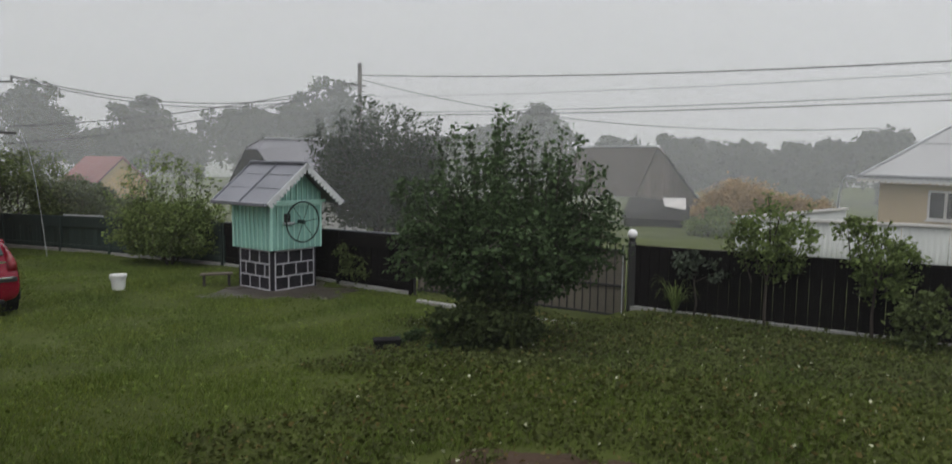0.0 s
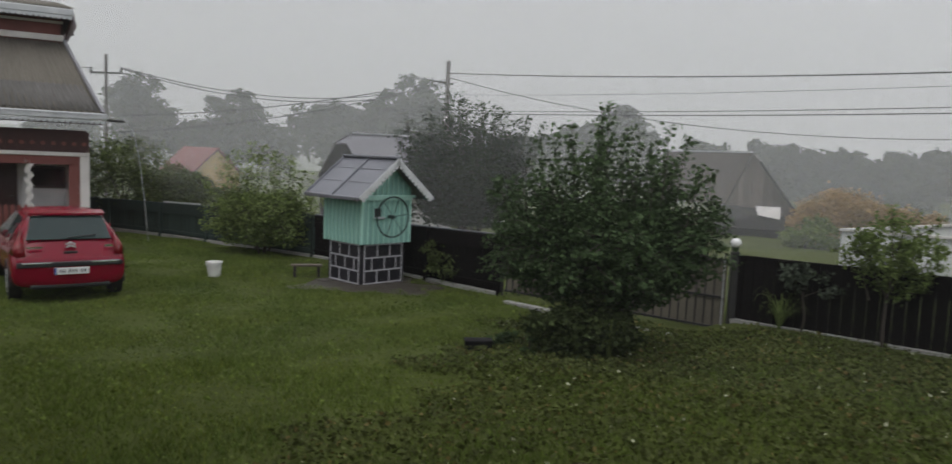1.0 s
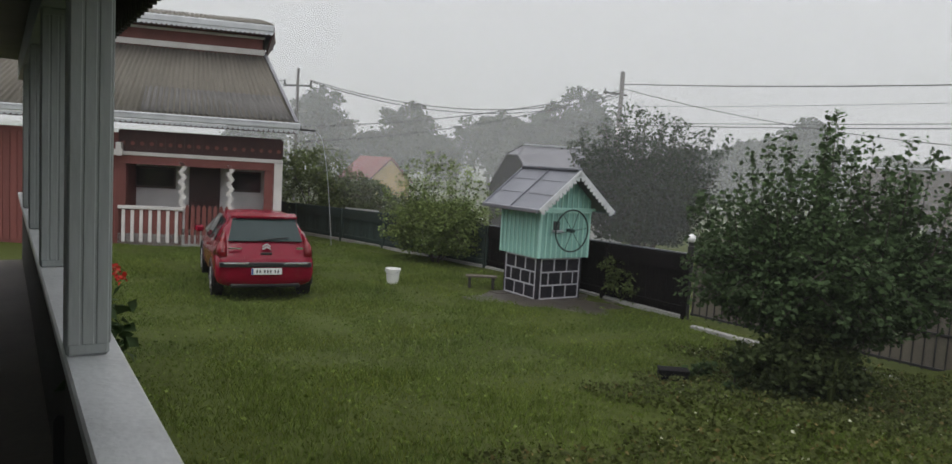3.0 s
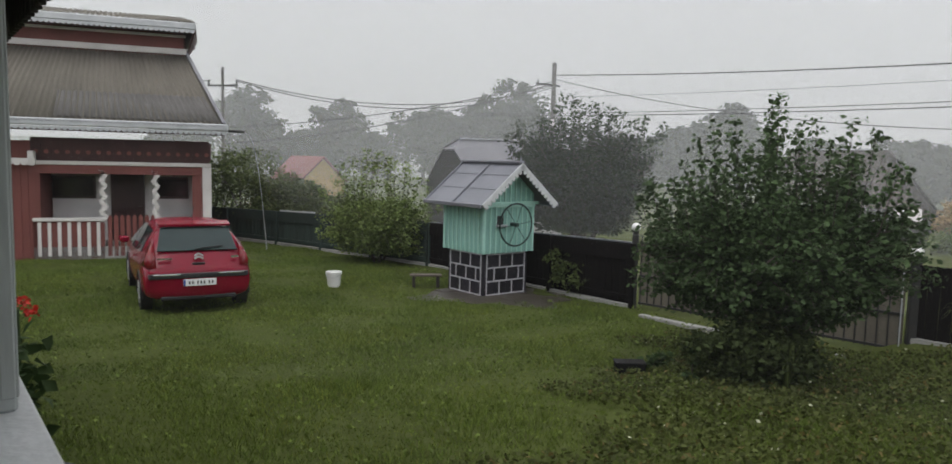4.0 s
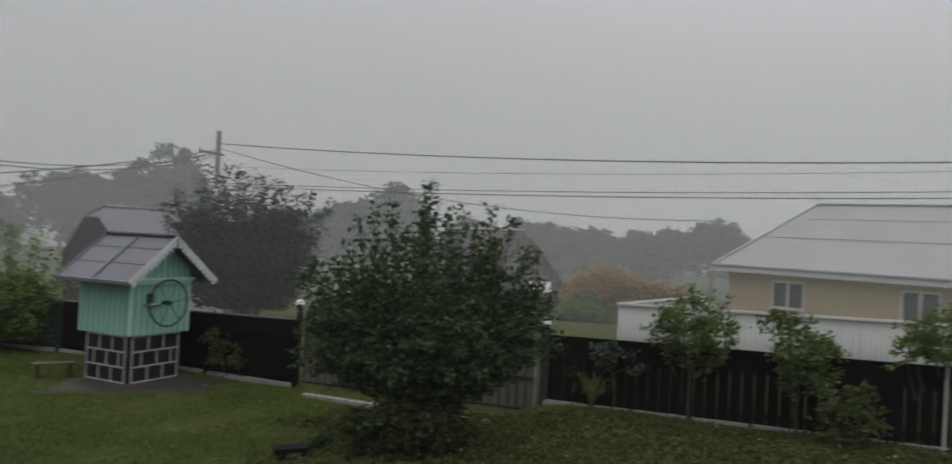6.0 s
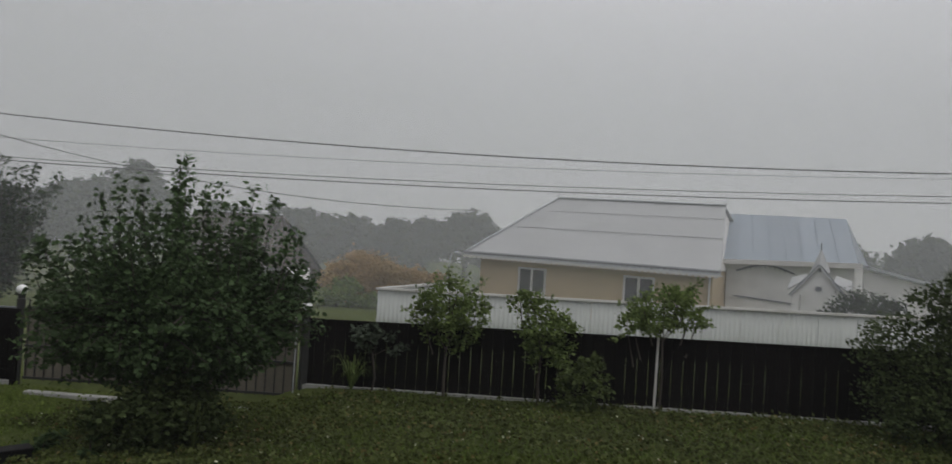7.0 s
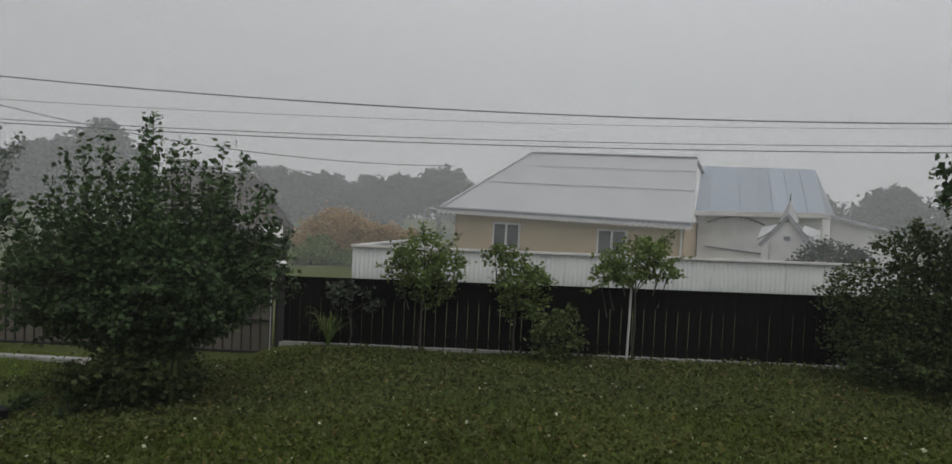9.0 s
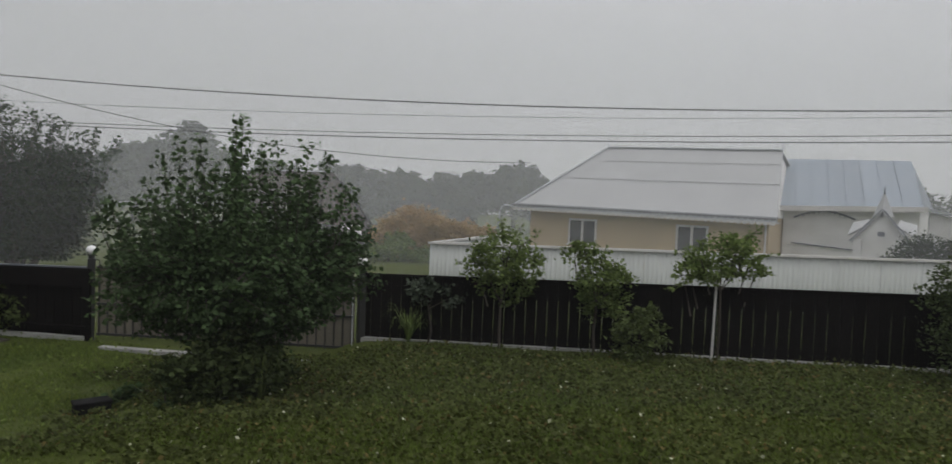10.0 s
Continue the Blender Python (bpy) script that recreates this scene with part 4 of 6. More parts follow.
bucket = thing("bucket", pose(-7.5, 15.36, gz(-7.5, 15.36)), "white plastic bucket standing on the lawn", "bucket")
bm = bmesh.new()
prof = [(0.0, 0.0), (0.125, 0.0), (0.155, 0.3), (0.17, 0.3), (0.17, 0.33), (0.15, 0.33), (0.12, 0.03), (0.0, 0.03)]
rings = [[bm.verts.new((r * math.cos(2 * math.pi * k / 28), r * math.sin(2 * math.pi * k / 28), z)) for k in range(28)] for r, z in prof[1:-1]]
for a, b in zip(rings, rings[1:]):
    for k in range(28):
        bm.faces.new((a[k], a[(k + 1) % 28], b[(k + 1) % 28], b[k]))
bm.faces.new(rings[0][::-1])
bm.faces.new(rings[-1])
part("tub", bm, M_PLASTIC, bucket)
part("rim", rod((0, 0, 0.275), (0, 0, 0.29), 0.168, seg=28), M_PLASTIC, bucket)
bm = bmesh.new()
limb(bm, [(0.17 * math.cos(a), -0.03 - 0.12 * math.sin(a), 0.31 - 0.1 * math.sin(a)) for a in np.linspace(0, math.pi, 12)], 0.005, 0.005, 5)
part("handle", bm, M_SILVER, bucket)


# ---- car ----
CAR_RINGS = (
    (0.00, 0.34, 0.70, 0.66, 0.76, 0.72), (0.07, 0.24, 0.80, 0.80, 0.85, 0.77), (0.2, 0.21, 1.00, 0.84, 0.87, 0.735),
    (0.42, 0.2, 1.24, 0.85, 0.885, 0.66), (0.62, 0.2, 1.41, 0.86, 0.885, 0.6), (1.2, 0.19, 1.46, 0.86, 0.885, 0.61),
    (1.9, 0.19, 1.465, 0.86, 0.885, 0.61), (2.45, 0.19, 1.39, 0.86, 0.885, 0.61), (3.0, 0.19, 1.13, 0.86, 0.885, 0.67),
    (3.35, 0.2, 0.96, 0.86, 0.88, 0.72), (3.85, 0.22, 0.84, 0.82, 0.85, 0.7), (4.15, 0.27, 0.7, 0.72, 0.76, 0.62), (4.26, 0.35, 0.6, 0.58, 0.62, 0.54))
CAR = pose(-8.52, 12.06, gz(-9, 12.4), 0, 0, 132) @ Matrix.Diagonal((1.0, 1.03, 1.06, 1.0))
car = thing("hatchback_car", CAR, "red hatchback car parked on the lawn", "car")
bm = bmesh.new()
rings = []
for x, zb, zt, wb, wm, wt in CAR_RINGS:
    belt = min(0.93, zb + (zt - zb) * 0.72)
    half = [(wb * 0.85, zb), (wb, zb + 0.1), (wm, zb + (belt - zb) * 0.55), (wm - 0.02, belt), (wt + 0.02, zt - 0.07), (wt * 0.82, zt - 0.015), (wt * 0.4, zt)]
    ring = [(x, y, z) for y, z in half] + [(x, -y, z) for y, z in half[::-1]]
    rings.append([bm.verts.new(p) for p in ring])
k = len(rings[0])
for a, b in zip(rings, rings[1:]):
    for i in range(k):
        bm.faces.new((a[i], b[i], b[(i + 1) % k], a[(i + 1) % k]))
bm.faces.new(rings[0])
bm.faces.new(rings[-1][::-1])
bmesh.ops.recalc_face_normals(bm, faces=bm.faces)
body = part("body", bm, M_PAINT, car, "glossy red bodywork, wet", smooth=True)
sub = body.modifiers.new("round", "SUBSURF")
sub.levels = sub.render_levels = 2


def side_w(x, z):
    """Half width of the bodywork at x and height z above the belt."""
    for a, b in zip(CAR_RINGS, CAR_RINGS[1:]):
        if a[0] <= x <= b[0]:
            t = (x - a[0]) / (b[0] - a[0])
            zt, wm, wt = (a[i] + (b[i] - a[i]) * t for i in (2, 4, 5))
            return wm - 0.02 + (wt + 0.03 - wm) * min(1, max(0, (z - 0.93) / max(0.05, zt - 1.0)))
    return 0.8


for s in (1, -1):
    for pts in (((0.75, 0.97), (1.35, 0.94), (1.4, 1.35), (0.85, 1.33)), ((1.45, 0.94), (2.25, 0.93), (2.2, 1.35), (1.48, 1.37)), ((2.32, 0.93), (3.0, 0.94), (2.78, 1.13), (2.3, 1.33))):
        q = [(x, s * (side_w(x, z) + 0.004), z) for x, z in pts]
        part("side_window", slab_of(q if s < 0 else q[::-1], 0.01), M_CARGLASS, car, "dark side window")
    for x in (0.72, 3.33):
        w = part("wheel", rod((x, s * 0.68, 0.31), (x, s * 0.87, 0.31), 0.31, seg=28), M_RUBBER, car, "black tyre with alloy rim")
        part("rim", rod((x, s * 0.86, 0.31), (x, s * 0.878, 0.31), 0.2, 0.19, 20), M_ALLOY, w)
        for j in range(5):
            a = 2 * math.pi * j / 5
            part("rim_spoke", bar((x, s * 0.885, 0.31), (x + 0.19 * math.cos(a), s * 0.88, 0.31 + 0.19 * math.sin(a)), 0.05, 0.015, up=(0, 1, 0)), M_ALLOY, w)
        bm = bmesh.new()
        limb(bm, [(x + 0.35 * math.cos(a), s * 0.868, 0.31 + 0.35 * math.sin(a)) for a in np.linspace(-0.2, math.pi + 0.2, 15)], 0.025, 0.025, 6)
        part("wheel_arch", bm, M_TRIMBLK, car)
    bm = box(-0.1, 0.1, -0.08, 0.08, -0.06, 0.06, 0.03)
    part("mirror", bm, M_PAINT, car, m=pose(2.72, s * 0.98, 0.99, 0, 0, 10 * s))
    part("door_handle", box(1.55, 1.75, s * 0.885 - 0.012, s * 0.885 + 0.012, 0.8, 0.84, 0.006), M_PAINT, car)
    pts = [(0.04, s * 0.66, 0.78), (0.08, s * 0.79, 0.76), (0.36, s * 0.88, 0.8), (0.48, s * 0.79, 1.04), (0.42, s * 0.69, 1.2), (0.18, s * 0.67, 1.0)]
    bm = bmesh.new()
    c = bm.verts.new((0.17, s * 0.8, 0.94))
    vs = [bm.verts.new(p) for p in pts]
    for i in range(6):
        bm.faces.new((vs[i], vs[(i + 1) % 6], c))
    bm.faces.new(vs[::-1])
    bmesh.ops.recalc_face_normals(bm, faces=bm.faces)
    part("tail_light", bm, M_TAIL, car, "red tail lamp", smooth=True)
part("rear_window", slab_of([(0.175, 0.64, 1.03), (0.175, -0.64, 1.03), (0.52, -0.545, 1.385), (0.52, 0.545, 1.385)], 0.02), M_CARGLASS, car, "dark tinted rear window")
part("spoiler", slab_of([(0.47, 0.58, 1.43), (0.47, -0.58, 1.43), (0.75, -0.58, 1.47), (0.75, 0.58, 1.47)], 0.035), M_PAINT, car)
part("rear_wiper", bar((0.17, 0.05, 1.05), (0.2, -0.4, 1.09), 0.02, 0.015), M_TRIMBLK, car)
part("bumper_strip", box(-0.025, 0.05, -0.79, 0.79, 0.6, 0.68, 0.012), M_TRIMBLK, car, "black bumper moulding")
part("bumper_chrome", box(-0.03, 0.02, -0.72, -0.3, 0.65, 0.675, 0.005), M_CHROME, car)
part("bumper_chrome", box(-0.03, 0.02, 0.3, 0.72, 0.65, 0.675, 0.005), M_CHROME, car)
# black strip standing in for the shade under the red bumper
part("underside_shade", box(0.03, 0.12, -0.6, 0.6, 0.24, 0.31, 0.02), M_TRIMBLK, car)
plate = part("number_plate", box(-0.045, -0.03, -0.26, 0.26, 0.475, 0.585, 0.004), M_PLATE, car, "white number plate")
part("plate_band", box(-0.048, -0.045, 0.225, 0.258, 0.48, 0.58), M_BLUE, plate)
for y0 in (0.15, 0.1, 0.02, -0.03, -0.08, -0.16, -0.21):
    part("plate_bar", box(-0.048, -0.045, y0, y0 + 0.025, 0.505, 0.555), M_INK, plate)
part("hatch_handle", box(0.06, 0.1, -0.1, 0.1, 0.8, 0.84, 0.01), M_TRIMBLK, car)
badge = part("badge", bar((0.07, 0.07, 0.9), (0.07, 0.0, 0.94), 0.025, 0.03, up=(1, 0, 0)), M_SILVER, car, "chrome badge")
for a, b in (((0.07, 0.0, 0.94), (0.07, -0.07, 0.9)), ((0.09, 0.07, 0.945), (0.09, 0, 0.985)), ((0.09, 0, 0.985), (0.09, -0.07, 0.945))):
    part("badge_bar", bar(a, b, 0.025, 0.03, up=(1, 0, 0)), M_SILVER, badge)
part("name_bar", box(0.05, 0.085, 0.42, 0.64, 0.9, 0.925), M_CHROME, car)
part("name_bar", box(0.05, 0.085, -0.64, -0.52, 0.9, 0.935), M_CHROME, car)
part("antenna", rod((0.8, 0, 1.45), (0.55, 0, 1.78), 0.008, 0.004, 6), M_TRIMBLK, car)

# ---- fences ----
def fence(name, p, q, low, high, label, post_step=2.4, gap=0.008, width=0.162, wood=None, cap=None, kerb=0.0):
    """A close-boarded dark fence on a concrete footing from p to q; low and high give the heights at both ends."""
    wood = wood or M_FENCE
    length = math.hypot(q[0] - p[0], q[1] - p[1])
    t = thing(name, along((*p, 0), q), label, "fence", kind="structure")
    tilt = math.atan2(high[1] - high[0], length)
    n = int(length / (width + gap))
    step = length / n
    h = (high[0] - low[0] + high[1] - low[1]) / 2
    full = mesh_of("board", box(-step / 2 + gap / 2, step / 2 - gap / 2, -0.012, 0.012, 0.0, h, 0.003), wood)
    rr = random.Random(len(name) + n)
    for i in range(n):
        x = (i + 0.5) * step
        part("board", full, wood, t, m=pose(x, rr.uniform(-0.003, 0.003), low[0] + (low[1] - low[0]) * x / length + 0.035 + rr.uniform(-0.004, 0.004)) @ Matrix.Diagonal((1, 1, (high[0] + (high[1] - high[0]) * x / length - low[0] - (low[1] - low[0]) * x / length - 0.038) / h, 1)))
    for f, tall in ((0.14, 0.07), (0.85, 0.3)):
        a = (0, 0.035, low[0] + (high[0] - low[0]) * f)
        b = (length, 0.035, low[1] + (high[1] - low[1]) * f)
        part("fence_rail", bar(a, b, 0.04, tall), wood, t)
    part("top_cap", bar((0, 0, high[0] + 0.012), (length, 0, high[1] + 0.012), 0.06, 0.025), cap or wood, t)
    part("footing", bar((0, 0.01, low[0] - 0.175 + kerb), (length, 0.01, low[1] - 0.175 + kerb), 0.14, 0.4), M_CONC, t, "pale concrete fence footing")
    k = max(2, round(length / post_step) + 1)
    for i in range(k):
        x = length * i / (k - 1)
        part("fence_post", box(x - 0.045, x + 0.045, 0.02, 0.1, low[0] + (low[1] - low[0]) * x / length - 0.3, high[0] + (high[1] - high[0]) * x / length, 0.005), wood, t)
    return t


fence("fence_right", GATE_R, FENCE_END, (-0.07, 0.2), (1.0, 1.26), "dark brown close-boarded fence on a concrete footing")
fence("fence_well", GATE_L, (-6.5, 19.1), (-0.33, -0.34), (0.88, 0.75), "dark brown close-boarded fence behind the well", cap=M_ZINC)
# the left-hand boards carry haze in their lightened green
left_fence = fence("fence_left", (-6.5, 19.1), (-12.3, 21.9), (-0.34, -0.35), (0.75, 0.62), "dark green boarded fence behind the shrubs, paled for haze", wood=M_FENCEG_HAZE, kerb=0.01)
part("pale_batten", bar((4.7, -0.05, 0.675), (6.4, -0.05, 0.635), 0.03, 0.1), M_WSHEET, left_fence, "pale batten along the fence top")
fence("fence_far", (-12.3, 21.9), (-19, 24.4), (-0.35, -0.36), (0.62, 0.55), "dark green boarded fence beside the red house, paled for haze", wood=M_FENCEG_HAZE, kerb=0.01)


def gate_lamp(p, label, drop=0.0):
    z = gz(*p) - drop
    t = thing("gate_post", pose(p[0], p[1], z), label, "gate post", "posts of the yard gate")
    part("post", box(-0.062, 0.062, -0.062, 0.062, -0.1, 1.43, 0.01), M_IRON, t)
    part("lamp_collar", rod((0, 0, 1.42), (0, 0, 1.5), 0.05, 0.06, 12), M_IRON, t)
    bm = bmesh.new()
    bmesh.ops.create_uvsphere(bm, u_segments=24, v_segments=14, radius=0.085)
    part("globe", bm, M_GLOBE, t, "white opal glass globe", m=pose(0, 0, 1.57), smooth=True)


gate_lamp(GATE_L, "dark iron gate post with a white globe lamp")
gate_lamp(GATE_R, "dark iron gate post with a white globe lamp", 0.24)
latch_rod = thing("gate_stop_rod", pose(2.6, 12.62, gz(2.6, 12.62)), "thin pale metal rod beside the gate post", "rod")
part("rod", rod((0, 0, -0.1), (0, 0, 1.1), 0.011, 0.01, 8), M_SILVER, latch_rod)
GL = math.hypot(GATE_R[0] - GATE_L[0], GATE_R[1] - GATE_L[1])
gate = thing("yard_gate", along((*GATE_L, -0.34), GATE_R), "tan sheet-metal double gate with dark bars", "gate")
for i in range(2):
    a, b = 0.12 + i * (GL / 2 - 0.06), GL / 2 - 0.03 + i * (GL / 2 - 0.08)
    leaf = part("gate_leaf", box(a, b, 0.0, 0.012, 0.1, 1.25), M_GATE, gate)
    n = 15
    for k in range(n):
        x = a + 0.04 + (b - a - 0.08) * k / (n - 1)
        part("gate_bar", rod((x, -0.02, 0.06), (x, -0.02, 1.36 + 0.06 * math.sin(k / (n - 1) * math.pi)), 0.011, seg=6), M_IRON, leaf)
    for z in (0.1, 0.62, 1.25):
        part("gate_rail", box(a, b, -0.035, -0.005, z - 0.02, z + 0.02, 0.004), M_IRON, leaf)
slab_t = thing("gate_threshold", along((-1.1, 14.42, -0.36), (1.87, 12.33)), "pale concrete kerb slabs before the gate", "kerb", kind="structure")
for i in range(4):
    part("kerb_slab", box(i * 0.92, i * 0.92 + 0.9, -0.07, 0.07, -0.1, 0.035, 0.012), M_CONC, slab_t)

wf = thing("white_fence", along((7.3, 20.2, 0), (18.1, 12.15)), "white trapezoid sheet-metal fence across the road", "fence", kind="structure")
n = 17
for i in range(n):
    x = i * 1.0
    top = 0.97 + 0.0125 * x
    part("sheet", corrugated((x, 0, -0.9), (x + 0.99, 0, -0.9), (x + 0.99, 0, top), (x, 0, top), 8, 0.012, 0.006, M_WSHEET, "sheet"), M_WSHEET, wf)
part("coping", bar((0, 0, 0.99), (17, 0, 0.99 + 0.0125 * 17), 0.14, 0.06), M_WHITE, wf, "white metal coping")
wr = thing("white_fence", along((7.3, 20.2, 0), (12.9, 25.2)), "white sheet-metal fence running back to the beige house", "fence", kind="structure")
for i in range(7):
    x = i * 1.07
    part("sheet", corrugated((x, 0, -0.9), (x + 1.06, 0, -0.9), (x + 1.06, 0, 0.96), (x, 0, 0.96), 8, 0.012, 0.006, M_WSHEET, "sheet"), M_WSHEET, wr)
part("coping", bar((0, 0, 0.98), (7.5, 0, 0.98), 0.14, 0.06), M_WHITE, wr)

# ---- neighbour's house ----
NH = pose(21.66, 21.33, 0, 0, 0, -61.8)
nh = thing("beige_house", NH, "beige rendered bungalow with a pale grey metal hip roof", "house")
EZN, LX, RX = 2.0, -11.15, 0.7
part("wall", box(-10.5, 0.3, 0.5, 8.0, -1.2, EZN), M_BEIGE, nh, "beige rendered wall")
RZN, RY = 4.95, 4.2
part("roof", slab_of([(LX, 0, EZN + 0.02), (RX, 0, EZN - 0.1), (RX - 0.85, RY, RZN - 0.1), (-8.36, RY, RZN + 0.08)], 0.08), M_LIGHTROOF, nh, "pale grey metal roof slope")
part("roof", slab_of([(LX, 8.5, EZN), (LX, 0, EZN + 0.02), (-8.36, RY, RZN + 0.08)], 0.08), M_LIGHTROOF, nh)
part("roof", slab_of([(RX, 8.5, EZN), (LX, 8.5, EZN), (-8.36, RY, RZN + 0.08), (RX - 0.85, RY, RZN - 0.1)], 0.08), M_LIGHTROOF, nh)
part("gable", slab_of([(RX - 0.3, 0.2, EZN - 0.05), (RX - 0.3, 8.2, EZN - 0.05), (RX - 0.95, RY, RZN - 0.2)], 0.1), M_PLASTER, nh)
part("ridge_cap", bar((-8.36, RY, RZN + 0.1), (RX - 0.85, RY, RZN - 0.07), 0.2, 0.06), M_SILVER, nh)
part("hip_cap", bar((LX, 0, EZN + 0.05), (-8.36, RY, RZN + 0.1), 0.16, 0.05), M_SILVER, nh)
part("gutter", bar((LX, -0.06, EZN - 0.0), (RX, -0.06, EZN - 0.12), 0.14, 0.24), M_SILVER, nh, "white metal gutter with scalloped edge")
part("gutter_scallop", scallops(0, RX - LX, EZN - 0.12, 0.26, 0.1, 0.03, -0.15, -0.135), M_WHITE, nh, m=pose(LX, 0, 0) @ pose(0, 0, EZN, 0, 0.58, 0) @ pose(0, 0, -EZN))
part("gutter_scallop", scallops(0, RX - LX, EZN + 0.04, 0.26, 0.07, 0.03, -0.15, -0.135), M_DULLROOF, nh, m=pose(LX, 0, 0) @ pose(0, 0, EZN, 0, 0.58, 0) @ pose(0, 0, -EZN))
part("lap_seam", bar((-9.7, 1.95, 3.42), (RX - 0.4, 1.95, 3.3), 0.03, 0.012), M_DULLROOF, nh)
part("lap_seam", bar((-8.6, 3.2, 4.3), (RX - 0.65, 3.2, 4.19), 0.03, 0.01), M_LIGHTROOF, nh)
part("soffit", slab_of([(LX, 0, EZN - 0.1), (RX, 0, EZN - 0.22), (RX, 0.5, EZN - 0.22), (LX, 0.5, EZN - 0.1)], 0.03), M_WHITE, nh)
for x, z in ((-8.36, RZN + 0.1), (RX - 0.85, RZN - 0.07)):
    part("finial", rod((x, RY, z), (x, RY, z + 0.45), 0.03, 0.01, 6), M_ZINC, nh)
for x0, x1, z0, z1 in ((-8.45, -7.05, 0.35, 1.52), (-3.4, -2.05, 0.3, 1.5)):
    w = part("window", box(x0, x1, 0.46, 0.498, z0, z1), M_WHITE, nh, "white plastic window")
    mid = (x0 + x1) / 2
    part("pane", box(x0 + 0.1, mid - 0.06, 0.45, 0.458, z0 + 0.1, z1 - 0.09), M_PANE, w)
    part("pane", box(mid + 0.06, x1 - 0.09, 0.45, 0.458, z0 + 0.1, z1 - 0.09), M_PANE, w)
    part("window_sill", box(x0 - 0.06, x1 + 0.06, 0.36, 0.5, z0 - 0.05, z0, 0.01), M_WHITE, w)
part("spout", rod((LX, -0.06, EZN - 0.04), (LX - 0.5, -0.06, EZN), 0.04), M_SILVER, nh)
bm = bmesh.new()
limb(bm, [(LX - 0.5 - 0.4 * math.sqrt(k / 6), -0.06, EZN - 2.4 * (k / 6) ** 1.8) for k in range(7)], 0.02, 0.06, 6)
part("falling_water", bm, M_WATER, nh)
part("down_pipe", rod((0.2, 0.42, -1), (0.2, 0.42, EZN - 0.2), 0.04), M_WHITE, nh)

ann = thing("white_outbuilding", NH, "white outbuilding with a blue-grey seamed metal roof", "building")
part("wall", box(0.35, 5.2, 2.7, 8.5, -1.2, 2.5), M_PLASTER, ann, "white rendered wall with an arched recess")
e0, e1, r0, r1 = (-0.4, 2.3, 2.42), (5.35, 2.3, 2.55), (-1.2, 5.6, 4.6), (4.6, 5.6, 4.5)
for i in range(9):
    a, b = i / 9, (i + 0.98) / 9
    p = [Vector(e0).lerp(Vector(e1), a), Vector(e0).lerp(Vector(e1), b), Vector(r0).lerp(Vector(r1), b), Vector(r0).lerp(Vector(r1), a)]
    part("roof_sheet", slab_of(p, 0.05), M_BLUEROOF, ann)
    part("roof_seam", bar(p[0] + Vector((0, 0, 0.02)), p[3] + Vector((0, 0, 0.02)), 0.03, 0.03), M_BLUEROOF, ann)
part("roof_hip", slab_of([(5.35, 2.3, 2.55), (5.35, 9.0, 2.55), (4.6, 5.6, 4.5)], 0.05), M_BLUEROOF, ann)
part("gutter", bar((0.2, 2.22, 2.36), (5.5, 2.22, 2.5), 0.14, 0.2), M_WHITE, ann)
bm = bmesh.new()
arc = [(0.75 + 2.3 * (k / 12), 2.0 + 0.3 * math.sin(math.pi * k / 12)) for k in range(13)]
limb(bm, [(x, 2.68, z) for x, z in arc], 0.04, 0.04, 6)
part("arch_moulding", bm, M_ZINC, ann)
for k in range(2, 11):
    part("arch_drop", rod((arc[k][0], 2.67, arc[k][1]), (arc[k][0], 2.67, arc[k][1] - 0.12), 0.025, 0.03, 6), M_ZINC, ann)
part("wall_ledge", bar((0.7, 2.66, 0.95), (3.0, 2.66, 0.8), 0.05, 0.06), M_ZINC, ann)

shed = thing("lean_to_shed", NH, "white shed with a sloping pale roof edge", "shed")
part("wall", outline([(5.5, -1.2), (8.2, -1.2), (8.2, 1.75), (5.5, 2.4)], 3.2, 3.4), M_PLASTER, shed)
part("roof_edge", bar((5.3, 3.1, 2.55), (8.3, 3.1, 1.85), 0.3, 0.1), M_SILVER, shed)

can = thing("gate_canopy", NH, "ornate white metal gate canopy with a pointed spire", "gate canopy")
for x in (3.75, 5.15):
    part("pillar", box(x - 0.12, x + 0.12, -2.3, -1.9, -1.2, 1.4, 0.02), M_PLASTER, can)
part("gable", outline([(3.65, 1.4), (5.25, 1.4), (4.45, 2.35)], -2.25, -2.15), M_PLASTER, can)
for s in (-1, 1):
    part("barge", bar((4.45 + s * 0.9, -2.28, 1.33), (4.45, -2.28, 2.42), 0.06, 0.1), M_ZINC, can)
    p = [(4.45 + s * 0.9, -2.4, 1.33), (4.45 + s * 0.9, -1.6, 1.33), (4.45, -1.6, 2.42), (4.45, -2.4, 2.42)]
    part("roof", slab_of(p if s > 0 else p[::-1], 0.04), M_LIGHTROOF, can)
    part("wing_roof", slab_of([(4.45 + s * 0.45, -2.2, 1.9), (4.45 + s * 1.0, -2.2, 1.55), (4.45 + s * 0.95, -1.4, 1.95), (4.45 + s * 0.45, -1.4, 2.1)][::s], 0.05), M_LIGHTROOF, can)
part("spire", rod((4.45, -2.0, 2.2), (4.45, -2.0, 2.95), 0.32, 0.03, 4), M_LIGHTROOF, can)
part("finial", rod((4.45, -2.0, 2.9), (4.45, -2.0, 3.2), 0.03, 0.01, 6), M_IRON, can)
part("sign_plate", box(4.35, 4.55, -2.29, -2.26, 1.55, 1.7), M_ZINC, can)

